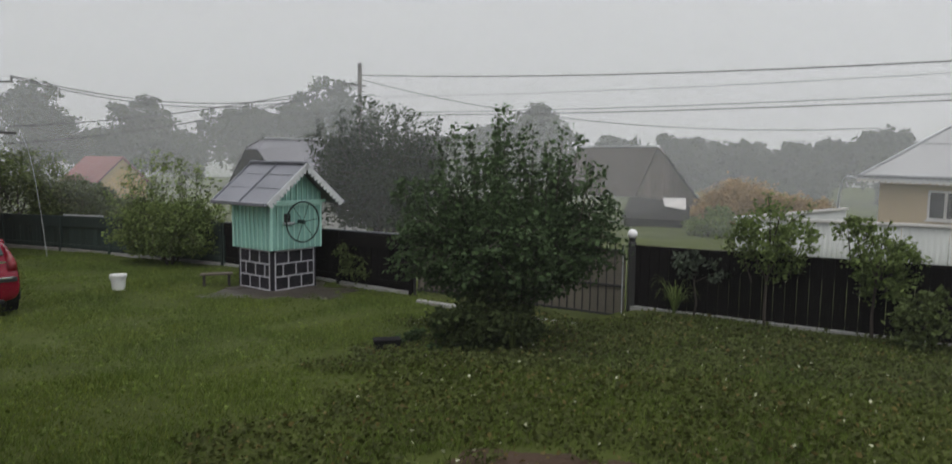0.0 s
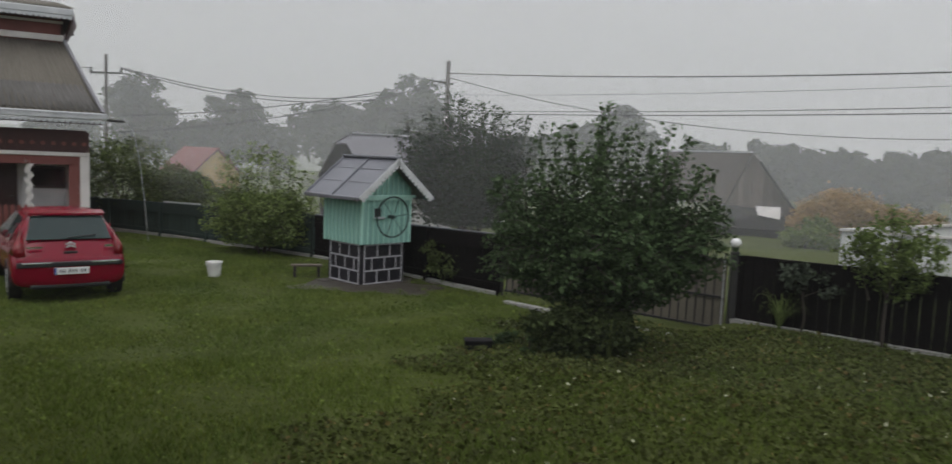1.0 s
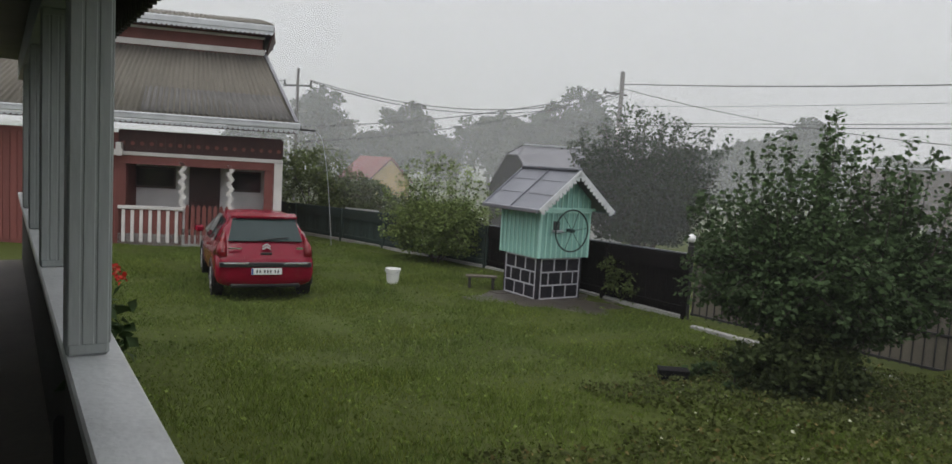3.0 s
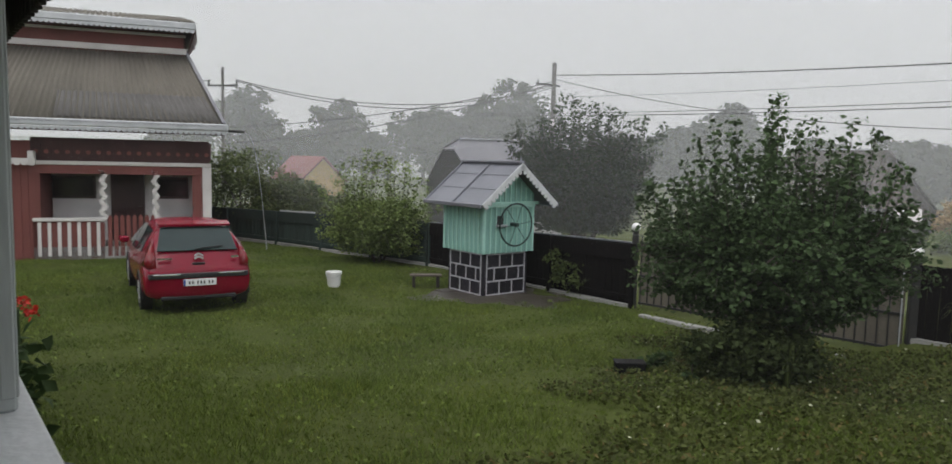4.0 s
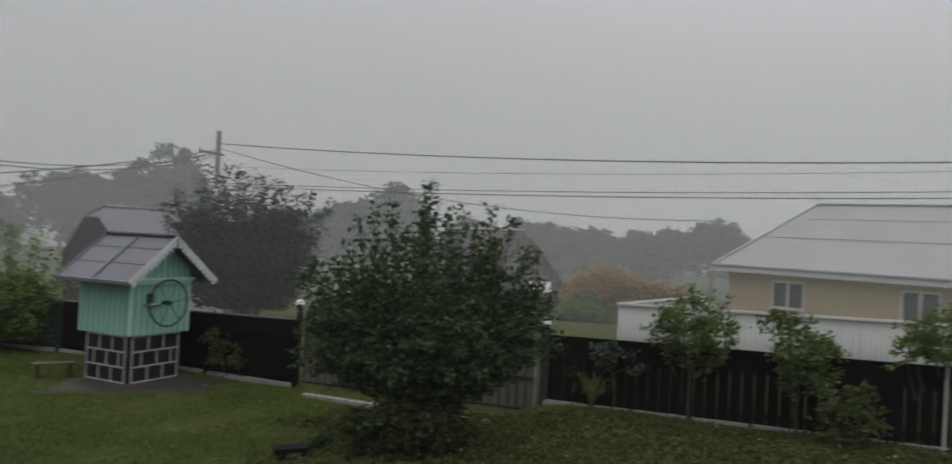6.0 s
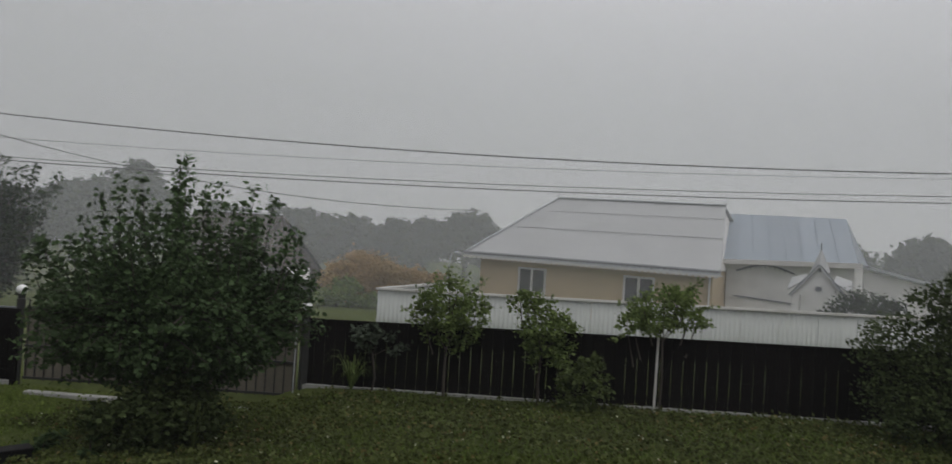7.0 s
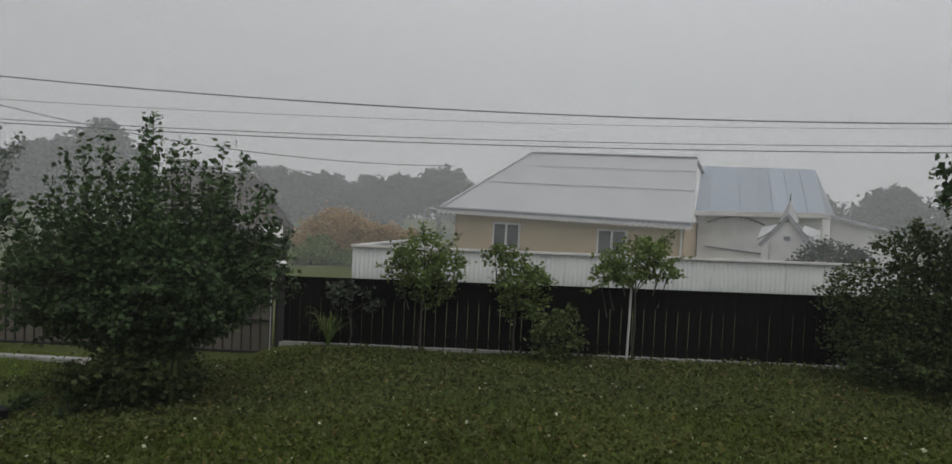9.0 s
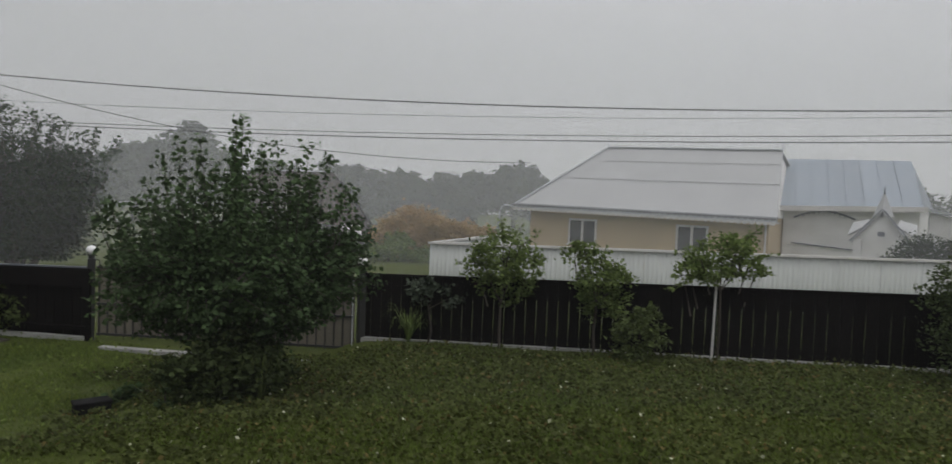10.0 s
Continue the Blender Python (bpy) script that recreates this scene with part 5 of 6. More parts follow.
# ---- farther buildings ----
gh = thing("grey_roof_house", pose(-9.2, 30.4, 0, 0, 0, 12), "small dark house with a grey metal roof beyond the fence", "house")
part("wall", box(-0.6, 3.4, 0.3, 4.2, -0.9, 1.5), M_GREYWOOD, gh)
# shadow on the house's left side is put into this dark colour
part("gable", outline([(-0.8, 1.4), (-0.12, 2.8), (0.3, 2.8), (1.05, 1.8), (1.4, 0.2), (1.4, -0.9), (-0.7, -0.9)], 0.0, 0.1), M_TAR_SHADOW, gh, "gable coloured dark for its shadowed side")
part("roof", slab_of([(0.3, -0.05, 2.82), (1.4, -0.7, 1.2), (4.2, 0.4, 1.2), (2.9, 1.3, 3.25), (0.5, 0.7, 3.25)], 0.06), M_DULLROOF, gh, "grey metal roof slope")
part("roof_hip", slab_of([(-0.14, -0.06, 2.82), (0.3, -0.06, 2.82), (0.5, 0.7, 3.25)], 0.05), M_DULLROOF, gh)
part("roof", slab_of([(-0.14, -0.05, 2.82), (0.5, 0.7, 3.25), (2.9, 1.3, 3.25), (1.6, 3.2, 1.4), (-0.85, 2.0, 1.4), (-0.85, -0.05, 1.4)], 0.06), M_TAR_SHADOW, gh)
part("ridge_cap", bar((0.5, 0.7, 3.28), (2.9, 1.3, 3.28), 0.16, 0.06), M_SILVER, gh)
part("porch_wall", box(2.6, 4.6, -2.2, -0.6, -0.9, 1.0), M_PLASTER, gh)
part("porch_roof", slab_of([(2.4, -2.5, 0.95), (4.8, -2.5, 0.95), (4.8, -0.3, 1.5), (2.4, -0.3, 1.5)], 0.06), M_TAR_SHADOW, gh)

bn = thing("barn", pose(9.31, 37.4, 0, 0, 0, -14), "weathered grey board barn with a steep roof", "barn")
for i in range(14):
    x0, x1 = -0.9 + i * 3.2 / 14, -0.9 + (i + 0.95) * 3.2 / 14
    def top(x):
        return 0.9 + (x + 0.9) / 0.9 * 2.3 if x < 0 else (3.2 - x / 0.45 * 0.4 if x < 0.45 else 2.8 - (x - 0.45) / 1.85 * 2.5)
    part("gable_board", outline([(x0, -1.0), (x1, -1.0), (x1, top(x1)), (x0, top(x0))], 0.0, 0.05), M_GREYWOOD, bn)
part("roof", slab_of([(0.05, -0.15, 3.28), (-4.2, 2.4, 3.25), (-5.2, 2.2, 0.7), (-1.0, -0.2, 0.75)], 0.12), M_BARNROOF, bn, "dull grey-brown barn roof")
part("roof_hip", slab_of([(0.05, -0.2, 3.28), (0.5, -0.2, 2.85), (0.3, 1.5, 3.2)], 0.08), M_BARNROOF, bn)
part("roof_edge", bar((0.45, -0.1, 2.86), (2.5, -0.1, 0.15), 0.5, 0.1), M_TAR_SHADOW, bn)
part("roof", slab_of([(0.45, 0.1, 2.86), (2.5, 0.1, 0.15), (0.0, 4.0, 0.15), (-2.0, 4.0, 2.9)], 0.08), M_BARNROOF, bn)
part("ridge_cap", bar((0.05, -0.15, 3.32), (-4.2, 2.4, 3.3), 0.16, 0.06), M_SILVER, bn)
lean = thing("barn_lean_to", pose(9.31, 37.4, 0, 0, 0, -14), "low dark shed against the barn", "shed")
part("wall", box(-1.4, 2.7, -2.4, -0.3, -1.3, -0.2), M_TAR_SHADOW, lean)
part("roof", slab_of([(-1.6, -2.6, -0.2), (2.9, -2.6, -0.25), (1.2, -0.2, 0.55), (-1.2, -0.2, 0.75)], 0.06), M_TAR_SHADOW, lean)
part("white_patch", slab_of([(0.5, -1.3, 0.35), (1.5, -1.3, 0.2), (1.5, -0.9, 0.75), (0.4, -0.9, 0.75)], 0.04), M_WHITE, lean)

yh = thing("yellow_house", pose(-25.5, 54.0, 0.2, 0, 0, 25), "distant yellow house with a red roof", "house")
part("wall", box(-1.5, 1.5, 0, 5, -1.8, 0.5), M_YELLOW, yh)
part("gable", outline([(-1.5, 0.5), (1.5, 0.5), (0, 2.05)], 0.0, 0.1), M_YELLOW, yh)
part("roof", slab_of([(0, -0.2, 2.2), (-2.6, 3.2, 2.2), (-4.4, 2.6, 0.3), (-1.8, -0.2, 0.3)], 0.08), M_REDROOF, yh, "red sheet roof")
part("roof", slab_of([(0, -0.2, 2.2), (1.8, -0.2, 0.3), (1.8, 5.2, 0.3), (-2.6, 3.2, 2.2)], 0.08), M_REDROOF, yh)

# ---- trees and shrubs ----
MAPLE = ((0.74, 1.15, 1.0, 0.8), (1.0, 1.65, 1.4, 1.2), (1.2, 1.8, 1.6, 1.4), (1.6, 1.65, 1.7, 1.35), (2.0, 1.35, 1.55, 1.1), (2.35, 0.95, 1.05, 0.8), (2.55, 0.5, 0.6, 0.4))
rr = random.Random(5)
MAPLE_TIPS = [(-0.95, -0.1, 2.9), (-0.78, 0.2, 3.05), (-0.55, 0.0, 3.12), (-0.16, -0.1, 3.34), (-0.05, 0.1, 3.4), (0.2, 0.2, 3.14), (0.32, -0.2, 3.05), (0.55, 0.0, 2.9), (0.78, 0.1, 3.12), (0.98, -0.1, 2.95)]
for k in range(34):
    x = -1.7 + 3.4 * (k + rr.uniform(0, 1)) / 34
    MAPLE_TIPS.append((x, rr.uniform(-0.7, 0.7), 2.95 - 0.42 * abs(x) ** 1.5 + rr.uniform(-0.22, 0.16)))
shoot_tree("maple_tree", (0.45, 10.3, gz(0.45, 10.3)), "dark green young maple tree leaning over the garden", "tree", MAPLE, 0.07, 230, 13, 15000, M_MAPLE,
           tips=MAPLE_TIPS, trunks=5, trunk_r=0.045, node=0.1, spread=0.08, seed=21)
tree("lily_bush", (0.15, 9.6, gz(0.15, 9.6)), "low leafy bush at the foot of the maple", "bush",
     [(0, 0, 0.42, 0.48, 0.4, 0.38), (0.42, 0.1, 0.34, 0.36, 0.3, 0.28), (-0.36, 0, 0.32, 0.36, 0.3, 0.26)], 0.075, 5200, M_THICK, trunk_r=0.03, seed=22, droop=-0.1)
shoot_tree("garden_shrub", (-7.95, 19.2, gz(-7.95, 19.2)), "bright green fruit shrub before the dark fence", "shrub",
           ((0.3, 1.5, 1.45, 0.9), (0.9, 1.75, 1.7, 1.1), (1.4, 1.55, 1.35, 1.0), (1.8, 1.1, 1.0, 0.8), (2.1, 0.6, 0.6, 0.4)), 0.075, 150, 16, 8500, M_YEL,
           tips=((-0.35, 0, 2.95), (-0.2, 0.1, 2.8), (0.15, 0.2, 2.7), (0.5, -0.2, 2.6), (-0.55, 0.2, 2.7), (-0.9, -0.2, 2.65), (0.9, -0.1, 2.45), (-1.3, 0.1, 2.25), (-1.65, 0, 1.9), (1.3, 0.2, 2.0), (1.65, 0, 1.5), (-0.05, 0.1, 2.85), (0.3, 0, 2.75), (-0.75, 0, 2.7), (0.7, 0.1, 2.6), (-1.1, 0, 2.5), (1.1, 0, 2.25), (1.45, 0, 1.75)), trunks=5, trunk_r=0.04, node=0.16, spread=0.11, seed=23, droop=0.15)
tree("well_shrub", (-2.5, 16.2, gz(-2.5, 16.2)), "thin green shrub between well and fence", "shrub",
     [(0, 0, 0.5, 0.42, 0.35, 0.4), (0.4, 0, 0.35, 0.4, 0.3, 0.3), (-0.3, 0.1, 0.75, 0.28, 0.25, 0.35), (0.75, -0.1, 0.22, 0.35, 0.3, 0.2)], 0.075, 2600, M_BUSH, trunk_r=0.02, seed=24)
shoot_tree("grove_tree", (-3.2, 26.2, gz(-3, 26)), "dark grey-green leafy tree behind the fence", "tree",
           ((0.5, 2.2, 2.0, 1.2), (1.6, 2.5, 2.2, 1.6), (2.6, 2.6, 2.35, 1.7), (3.3, 2.2, 2.0, 1.4), (3.8, 1.4, 1.4, 1.0), (4.1, 0.8, 0.7, 0.5)), 0.12, 330, 17, 15000, M_MID,
           tips=[(-2.6 + 5.1 * k / 21, 0.5 * math.sin(k * 2.3), 4.55 - 0.2 * abs(-2.6 + 5.1 * k / 21) ** 1.5 + 0.28 * math.sin(k * 3.7)) for k in range(22)] + [(-0.9, 0, 5.0), (-0.5, 0.2, 5.1), (-0.2, 0, 4.85), (0.4, 0, 4.7), (1.0, 0, 4.5), (-1.5, 0, 4.55), (-2.3, 0, 4.1), (-2.75, 0, 3.6), (1.7, 0, 4.2), (2.3, 0, 3.7)], trunks=4, trunk_r=0.12, node=0.26, spread=0.2, seed=25)
for i, (x, y, h, w) in enumerate(((-14.6, 23.6, 2.9, 1.5), (-13.0, 23.2, 2.1, 0.9), (-12.0, 23.0, 1.9, 0.8), (-10.9, 22.4, 1.55, 0.7), (-16.5, 25, 3.0, 1.6))):
    tree("hedge_shrub", (x, y, gz(x, y)), "grey-green shrub growing behind the boarded fence", "shrub",
         [(0, 0, h * 0.55, w, w * 0.8, h * 0.4), (w * 0.5, 0, h * 0.8, w * 0.6, w * 0.6, h * 0.25), (-w * 0.6, 0, h * 0.7, w * 0.6, w * 0.6, h * 0.3)], 0.09, 5200, M_BUSH, trunk_r=0.06, seed=30 + i, group="shrubs behind the fence")
tree("fence_tree", (4.4, 10.85, gz(4.4, 10.85)), "small fruit tree with light green leaves by the fence", "small tree",
     [(0, 0, 1.5, 0.5, 0.45, 0.42), (0.4, 0, 1.35, 0.4, 0.35, 0.3), (-0.35, 0, 1.3, 0.3, 0.3, 0.25), (0.1, 0, 1.0, 0.4, 0.35, 0.3)], 0.062, 3400, M_SHRUB, trunk_r=0.025, fork=0.5, seed=51, group="young trees along the fence", sprigs=((0.3, 0, 1.6, 0.3, 0.4), (-0.3, 0, 1.35, 0.05, -0.45), (0.0, 0, 1.75, 0.3, -0.05), (-0.4, 0, 1.2, 0.2, -0.35), (0.5, 0, 1.3, 0.15, 0.35), (0.15, 0, 1.7, 0.3, 0.2)))
tree("fence_tree", (5.55, 9.95, gz(5.55, 9.95)), "small fruit tree with light green leaves by the fence", "small tree",
     [(0, 0, 1.2, 0.42, 0.4, 0.4), (0.3, -0.1, 1.05, 0.32, 0.3, 0.3), (-0.3, 0, 1.6, 0.25, 0.25, 0.16), (0.05, 0, 0.8, 0.3, 0.3, 0.3)], 0.062, 2900, M_SHRUB, trunk_r=0.025, fork=0.5, seed=52, group="young trees along the fence", sprigs=((-0.1, 0, 1.45, 0.3, -0.35), (0.2, 0, 1.3, 0.1, 0.35), (-0.35, 0, 1.6, 0.05, -0.3), (0.3, 0, 1.2, -0.1, 0.35), (0.05, 0, 1.4, 0.3, 0.1), (-0.45, 0, 1.65, -0.25, -0.15)))
tree("fence_tree", (6.95, 8.85, gz(6.95, 8.85)), "small spreading tree tied to a white stake", "small tree",
     [(0, 0, 1.6, 0.5, 0.45, 0.32), (-0.45, 0, 1.35, 0.35, 0.3, 0.16), (0.5, 0, 1.4, 0.4, 0.3, 0.16), (0.4, 0, 1.75, 0.3, 0.25, 0.16), (-0.1, 0, 1.35, 0.5, 0.4, 0.16)], 0.06, 3000, M_SHRUB, trunk_r=0.02, fork=0.6, seed=53, group="young trees along the fence", sprigs=((0.5, 0, 1.85, 0.15, 0.3), (-0.6, 0, 1.3, -0.02, -0.35), (0.7, 0, 1.3, -0.03, 0.4), (0.3, 0, 1.7, 0.2, 0.35), (-0.4, 0, 1.5, 0.1, -0.4), (0.6, 0, 1.5, 0.1, 0.45), (-0.7, 0, 1.2, -0.1, -0.3)))
tree("low_bush", (5.85, 9.3, gz(5.85, 9.3)), "small dark bush on the garden ground", "bush", [(0, 0, 0.38, 0.4, 0.35, 0.33), (0.1, 0, 0.7, 0.22, 0.2, 0.16)], 0.07, 1600, M_BUSH, trunk_r=0.02, seed=54)
tree("grey_shrub", (3.6, 11.8, gz(3.6, 11.8)), "pale grey-green shrub against the dark fence", "shrub", [(0, 0, 0.8, 0.35, 0.3, 0.2), (0.45, -0.1, 0.75, 0.3, 0.25, 0.16), (-0.2, 0, 0.95, 0.25, 0.25, 0.14)], 0.08, 700, M_GREYLEAF, trunk_r=0.02, fork=0.6, seed=55)
tree("big_shrub", (9.6, 5.7, gz(9.6, 5.7)), "large overgrown green shrub at the fence", "shrub",
     [(0, 0, 0.9, 1.1, 1.0, 0.7), (-0.6, 0.5, 0.7, 0.7, 0.7, 0.5), (0.2, -0.5, 1.7, 0.8, 0.8, 0.6), (-0.1, 0, 1.35, 0.8, 0.8, 0.5), (-0.7, 0.7, 1.35, 0.45, 0.5, 0.3), (0.4, -0.9, 0.7, 1.0, 0.9, 0.7), (-0.3, 0.2, 1.8, 0.5, 0.5, 0.3), (-0.35, 0.45, 2.0, 0.4, 0.4, 0.3), (-0.9, 0.9, 1.15, 0.35, 0.4, 0.3), (-0.2, -0.9, 0.45, 1.1, 1.0, 0.42), (-1.0, 0.2, 0.4, 0.6, 0.6, 0.3)], 0.06, 27000, M_THICK, trunks=3, trunk_r=0.04, seed=56, droop=0.1)
tree("edge_tree", (9.9, 4.6, gz(9.9, 4.6)), "dark leafy tree at the end of the fence", "tree",
     [(-0.8, 0.75, 2.75, 0.4, 0.45, 0.3), (-0.72, 0.55, 3.2, 0.4, 0.45, 0.3), (-0.2, 0.1, 2.3, 0.7, 0.7, 0.6), (0.0, 0.0, 3.6, 0.45, 0.5, 0.5), (-0.3, 0.1, 4.2, 0.3, 0.3, 0.25)], 0.1, 3800, M_MAPLE, trunk_r=0.08, seed=57, sprigs=((-0.8, 0.85, 2.7, 0.05, -0.2), (-0.75, 0.6, 3.1, 0.15, -0.1)))

def fern(place, label, n, length, material, seed):
    rng = np.random.default_rng(seed)
    t = thing("daylily_clump", pose(*place), label, "plant")
    v, f = [], []
    for k in range(n):
        a, r, h = rng.uniform(0, 2 * np.pi), length * rng.uniform(0.5, 1), rng.uniform(0.25, 0.5)
        d, s = np.array([np.cos(a), np.sin(a), 0]), np.array([-np.sin(a), np.cos(a), 0]) * 0.014
        for i in range(4):
            t0, t1 = i / 4, (i + 1) / 4
            q = [d * r * q0 + np.array([0, 0, h * 4 * q0 * (1 - q0 * 0.78)]) for q0 in (t0, t1)]
            b = len(v)
            v += [q[0] - s * (1 - t0), q[0] + s * (1 - t0), q[1] + s * (1.02 - t1), q[1] - s * (1.02 - t1)]
            f.append([b, b + 1, b + 2, b + 3])
    part("leaf_mass", raw_mesh("blades", v, f, material), material, t)


fern((3.35, 12.0, gz(3.35, 12.0)), "yellow-green arching daylily leaves by the gate post", 60, 0.55, M_YEL, 61)
fern((0.5, 9.4, gz(0.5, 9.4)), "arching strap leaves under the maple", 30, 0.42, M_BUSH, 62)
fern((-0.1, 9.5, gz(-0.1, 9.5)), "arching strap leaves under the maple", 30, 0.42, M_BUSH, 63)

stake = thing("tree_stake", pose(6.93, 8.93, gz(6.93, 8.93), 0, 1.0, 0), "white painted wooden tree stake", "stake")
part("stake", rod((0, 0, -0.15), (0, 0, 1.26), 0.019, 0.017, 8), M_WHITE, stake)
crate = thing("plastic_box", pose(-1.2, 9.95, gz(-1.2, 9.95), 0, 0, 12), "black plastic box lying on the grass", "box")
part("tray", box(-0.18, 0.18, -0.1, 0.1, 0.0, 0.13, 0.015), M_BOX, crate)
part("rim", box(-0.19, 0.19, -0.11, 0.11, 0.115, 0.14, 0.006), M_BOX, crate)
tree("stalk_plant", (-0.5, 9.45, gz(-0.5, 9.45)), "dark withered stalk plant in the weeds", "plant", [(0, 0, 0.2, 0.08, 0.08, 0.15), (0.02, 0, 0.36, 0.05, 0.05, 0.08)], 0.07, 120, M_MAPLE, trunk_r=0.02, seed=64)
tree("ground_plant", (-0.9, 10.15, gz(-0.9, 10.15)), "low green plant beside the black box", "plant", [(0, 0, 0.1, 0.3, 0.2, 0.08)], 0.09, 150, M_MAPLE, trunk_r=0.01, seed=65)

ger = thing("geranium", pose(-3.3, 3.07, 0.9), "red flowering geranium beside the veranda sill", "plant")
rng = np.random.default_rng(66)
part("foliage", leaves_mesh("foliage", np.stack([rng.normal(-0.02, 0.035, 170), rng.normal(0.05, 0.05, 170), rng.uniform(0.4, 0.8, 170)], 1), 0.07, M_MAPLE, rng), M_MAPLE, ger)
part("stem", rod((0, 0.05, 0.0), (0, 0.05, 0.9), 0.008, 0.005, 6), M_MAPLE, ger)
for x, y, z in ((0.02, 0.05, 0.93), (0.07, 0.03, 0.9)):
    part("blossom", leaves_mesh("blossom", rng.normal(0, 0.009, (40, 3)) + (x, y, z), 0.02, M_PETAL, rng), M_PETAL, ger, "bright red blossom")
part("planter", box(-0.16, 0.16, -0.1, 0.16, -0.0, 0.3, 0.02), M_TRIMBLK, ger)
part("planter_bracket", box(-0.16, 0.16, -0.25, -0.1, 0.0, 0.05), M_IRON, ger)

# ---- hay and distance ----
hay = tree("dry_brush_heap", (11.7, 31.6, gz(11.7, 31.6)), "rust-brown dry brush heap in the meadow", "brush", [(0, 0, 1.25, 1.35, 1.1, 1.0), (-0.9, 0, 1.0, 1.1, 1.0, 0.8), (1.5, -0.4, 0.95, 1.2, 0.9, 0.75), (2.6, -0.9, 0.95, 0.9, 0.8, 0.6)], 0.13, 18000, M_HAY, trunk_r=0.08, seed=70, droop=-0.2)
tree("meadow_bush", (9.6, 29.6, gz(9.6, 29.6)), "yellow-green meadow bush beside the dry brush", "bush", [(0, 0, 0.35, 1.0, 0.8, 0.4), (1.8, -0.4, 0.25, 1.2, 0.8, 0.35), (0.6, 0.6, 0.8, 0.6, 0.6, 0.4)], 0.12, 5000, M_YEL, trunk_r=0.05, seed=71, droop=-0.2)
tree("neighbour_bush", (21.5, 14.8, -0.4), "dark bush behind the white fence", "bush", [(0, 0, 1.3, 0.95, 0.8, 0.75), (0.8, -0.4, 1.3, 0.8, 0.7, 0.65), (-0.6, 0.3, 0.9, 0.6, 0.6, 0.6)], 0.1, 6500, M_MID, trunk_r=0.05, seed=72)
FAR = ((-46, 78, 9.6, 3.9), (-37, 83, 9.2, 3.6), (-33.5, 85, 5.5, 3.0), (-27.5, 86.5, 8.8, 4.6), (-21.5, 88, 9.0, 3.4), (-16.8, 88.5, 12.4, 4.8), (-41, 81, 5.5, 3.0), (-52, 74, 7, 3.5),
       (1.5, 70, 6.0, 3.6), (6.5, 72, 8.0, 3.2), (-3, 76, 5.0, 3.6), (21, 70, 5.0, 3.6), (26, 72, 4.5, 3.0), (15, 74, 5.0, 3.5),
       (31, 66, 4.6, 3.2), (35.5, 64, 5.9, 3.4), (38.5, 62, 4.4, 2.6), (42, 60, 4.0, 2.4), (28, 68, 3.6, 2.4), (62, 42, 5.0, 4.0), (66, 36, 5.4, 3.6), (68, 30, 6.6, 3.4), (58, 48, 4.2, 4.0), (70, 24, 5.0, 4), (50, 55, 4, 3))
for i, (x, y, h, w) in enumerate(FAR):
    rr = random.Random(80 + i)
    z = gz(x, y)
    H = h - z
    bl = [(0, 0, H * 0.55, w, w * 0.8, H * 0.33)]
    for k in range(7):
        a = rr.uniform(0, 6.28)
        bl.append((w * 0.65 * math.cos(a), w * 0.5 * math.sin(a), H * rr.uniform(0.25, 0.85), w * rr.uniform(0.3, 0.55), w * 0.45, H * rr.uniform(0.1, 0.2)))
    bl.append((rr.uniform(-0.3, 0.3) * w, 0, H * 0.82, w * 0.55, w * 0.5, H * 0.18))
    tree("distant_tree", (x, y, z), "tall tree dimmed by the rain mist", "tree", bl, 0.5, 7000, M_FAR, trunk_r=0.25, seed=80 + i, group="distant trees in the mist", clump=0.3)

# ---- poles and wires ----
def pole(x, y, top, r, label):
    t = thing("utility_pole", pose(x, y, gz(x, y)), label, "utility pole", "utility poles")
    h = top - gz(x, y)
    part("shaft", rod((0, 0, -0.3), (0, 0, h), r, r * 0.75, 12), M_POLE, t)
    return t, h


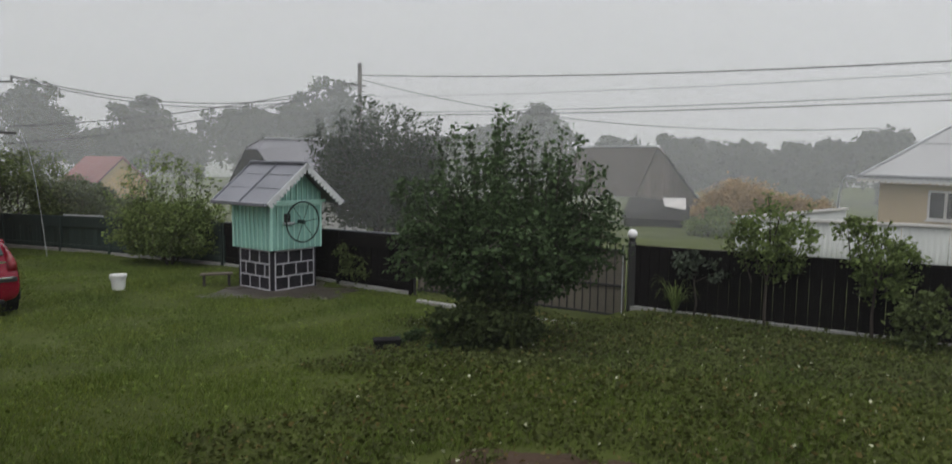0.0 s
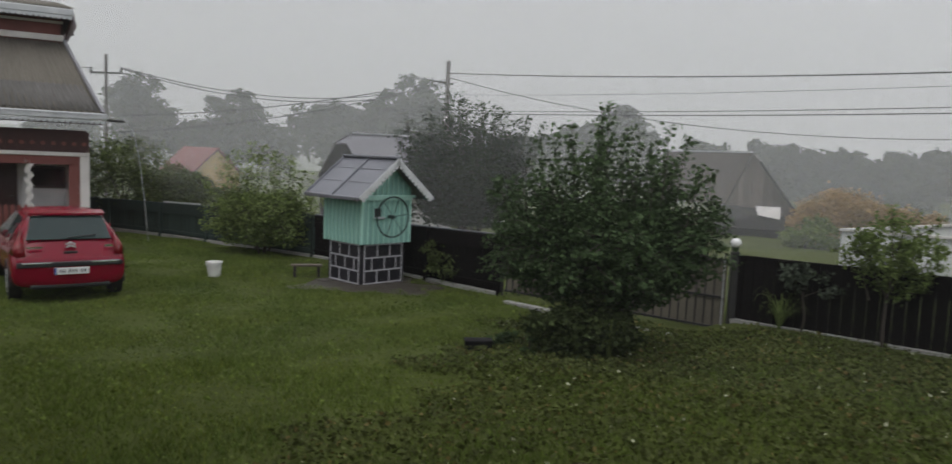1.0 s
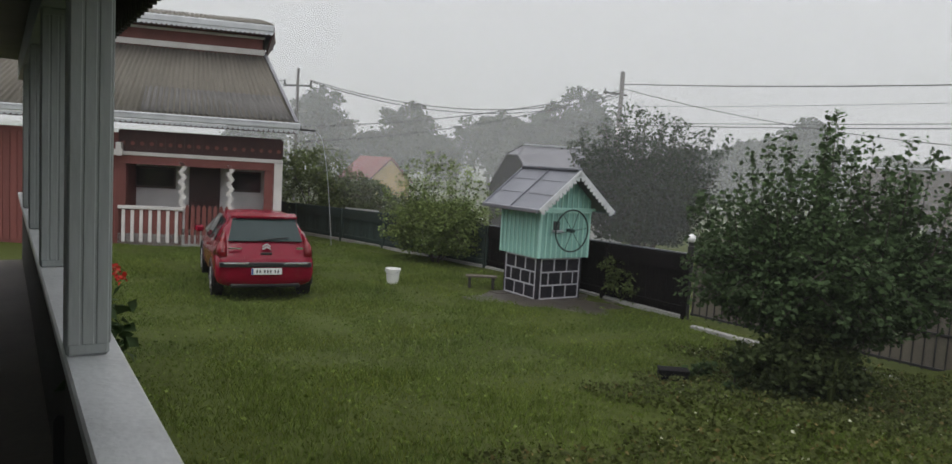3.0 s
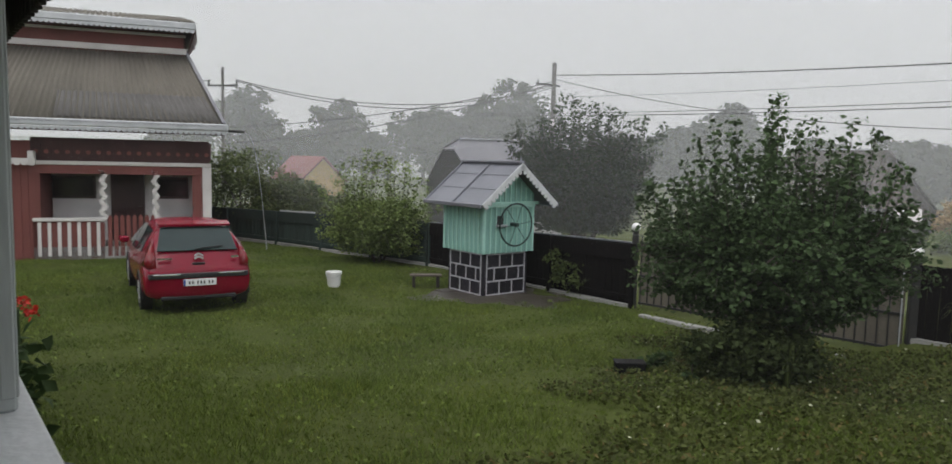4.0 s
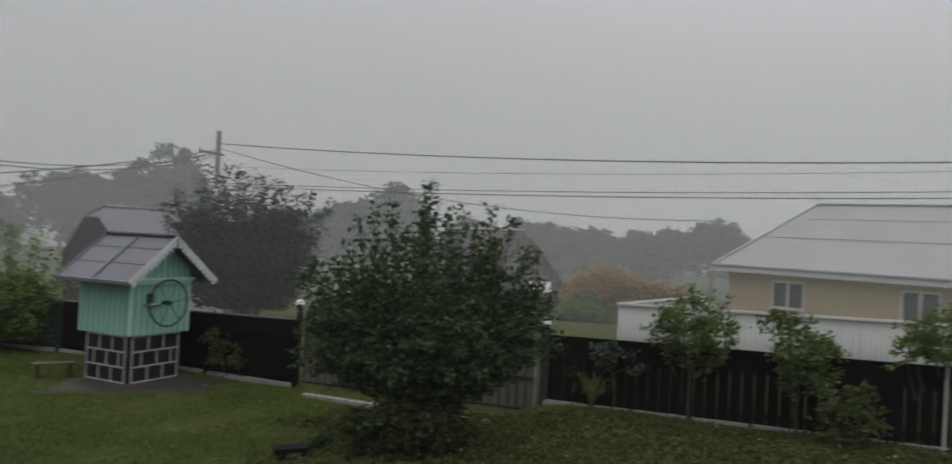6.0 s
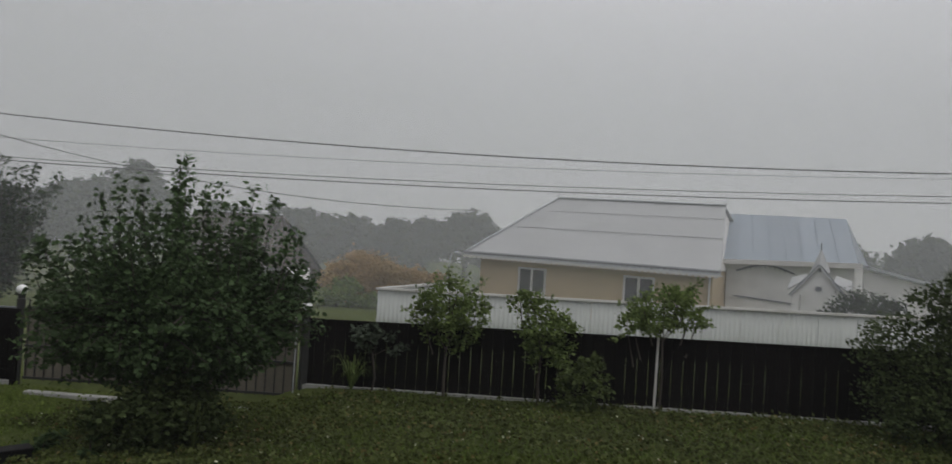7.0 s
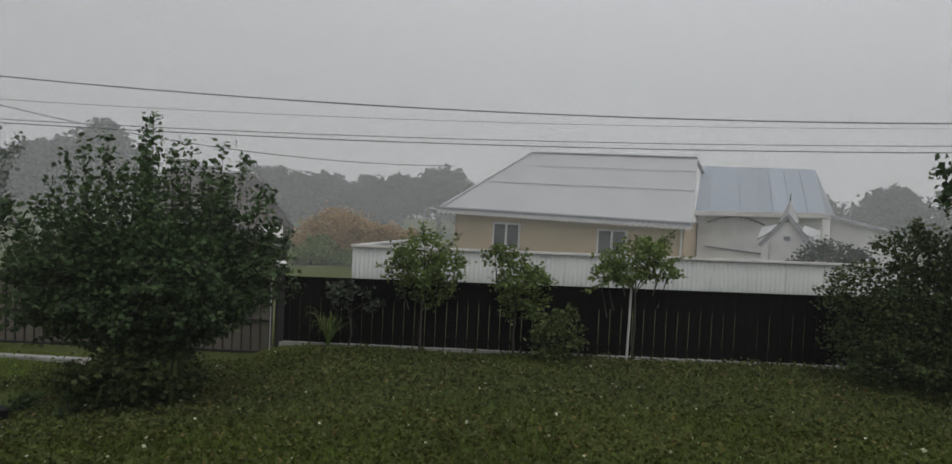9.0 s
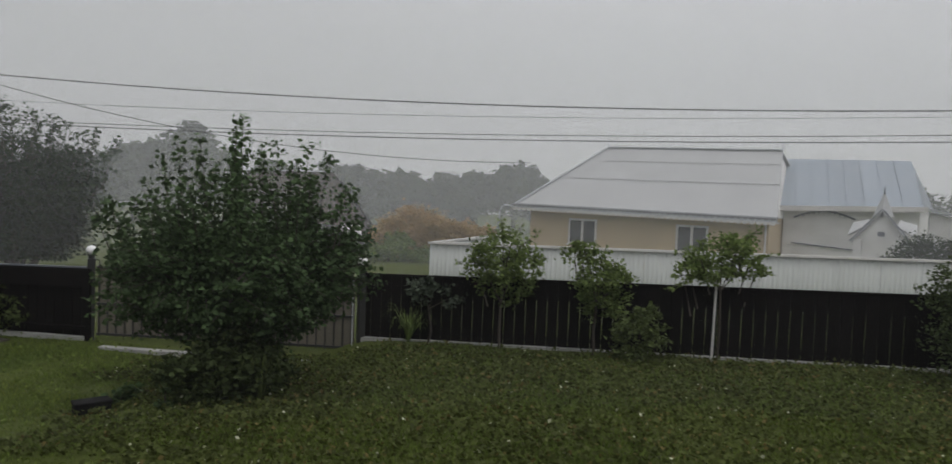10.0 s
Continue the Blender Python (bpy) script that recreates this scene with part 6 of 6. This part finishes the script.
P1, P2 = (-5.82, 38.0), (-18.62, 29.0)
p1, h1 = pole(*P1, 7.3, 0.145, "weathered utility pole carrying cables over the village")
part("cross_arm", bar((-0.9, 0, h1 - 1.0), (0.3, 0, h1 - 1.15), 0.08, 0.1), M_IRON, p1)
part("insulator", rod((-0.8, 0, h1 - 0.98), (-0.8, 0, h1 - 0.82), 0.05, 0.03, 8), M_IRON, p1)
part("junction_box", box(-0.12, 0.12, -0.26, -0.12, h1 - 3.1, h1 - 2.8, 0.02), M_WHITE, p1)
p2, h2 = pole(*P2, 6.0, 0.08, "thin utility pole with a short cross arm")
part("cross_arm", bar((-0.7, 0, h2 - 0.75), (0.7, 0, h2 - 0.75), 0.06, 0.08), M_IRON, p2)
for x in (-0.65, 0.65):
    part("insulator", rod((x, 0, h2 - 0.72), (x, 0, h2 - 0.5), 0.05, 0.04, 8), M_IRON, p2)


def wire(a, b, sag, r, label):
    bm = bmesh.new()
    a, b = Vector(a), Vector(b)
    limb(bm, [a.lerp(b, k / 28) - Vector((0, 0, sag * 4 * (k / 28) * (1 - k / 28))) for k in range(29)], r, r, 5)
    tagged(new("overhead_cable", mesh_of("overhead_cable", bm, M_WIRE, True)), label, "cable", "overhead cables")


DX, DY = 0.8, -0.6
def road(s, z, off=0.0):
    return (P1[0] + DX * s + off * 0.6, P1[1] + DY * s + off * 0.8, z)


wire(road(0, 6.7), road(64, 7.4), 1.35, 0.024, "thick black overhead cable along the road")
wire(road(0, 5.7, 1), road(64, 7.2, 1), 0.9, 0.01, "thin black overhead cable along the road")
wire(road(-6, 5.0), road(64, 6.5), 1.0, 0.015, "black overhead cable along the road")
wire(road(-6, 4.9), road(64, 6.2), 1.0, 0.019, "black overhead cable along the road")
wire(road(0, 6.5), (16.5, 30.0, 4.0), 0.9, 0.018, "black service cable to the beige house")
wire(road(0, 6.3), (-21, 33, 2.9), 0.5, 0.025, "black overhead cable towards the red house")
wire(road(0, 6.4), (-21, 33.5, 3.7), 0.4, 0.025, "black overhead cable towards the red house")
wire((P2[0] + 0.6, P2[1], 5.5), road(0, 6.2), 1.0, 0.02, "paired overhead cable between the poles")
wire((P2[0] + 0.6, P2[1], 5.45), road(0, 6.1), 1.1, 0.02, "paired overhead cable between the poles")
wire((P2[0] - 0.6, P2[1], 5.45), (-30, 24, 5.5), 0.3, 0.02, "overhead cable running on past the red house")
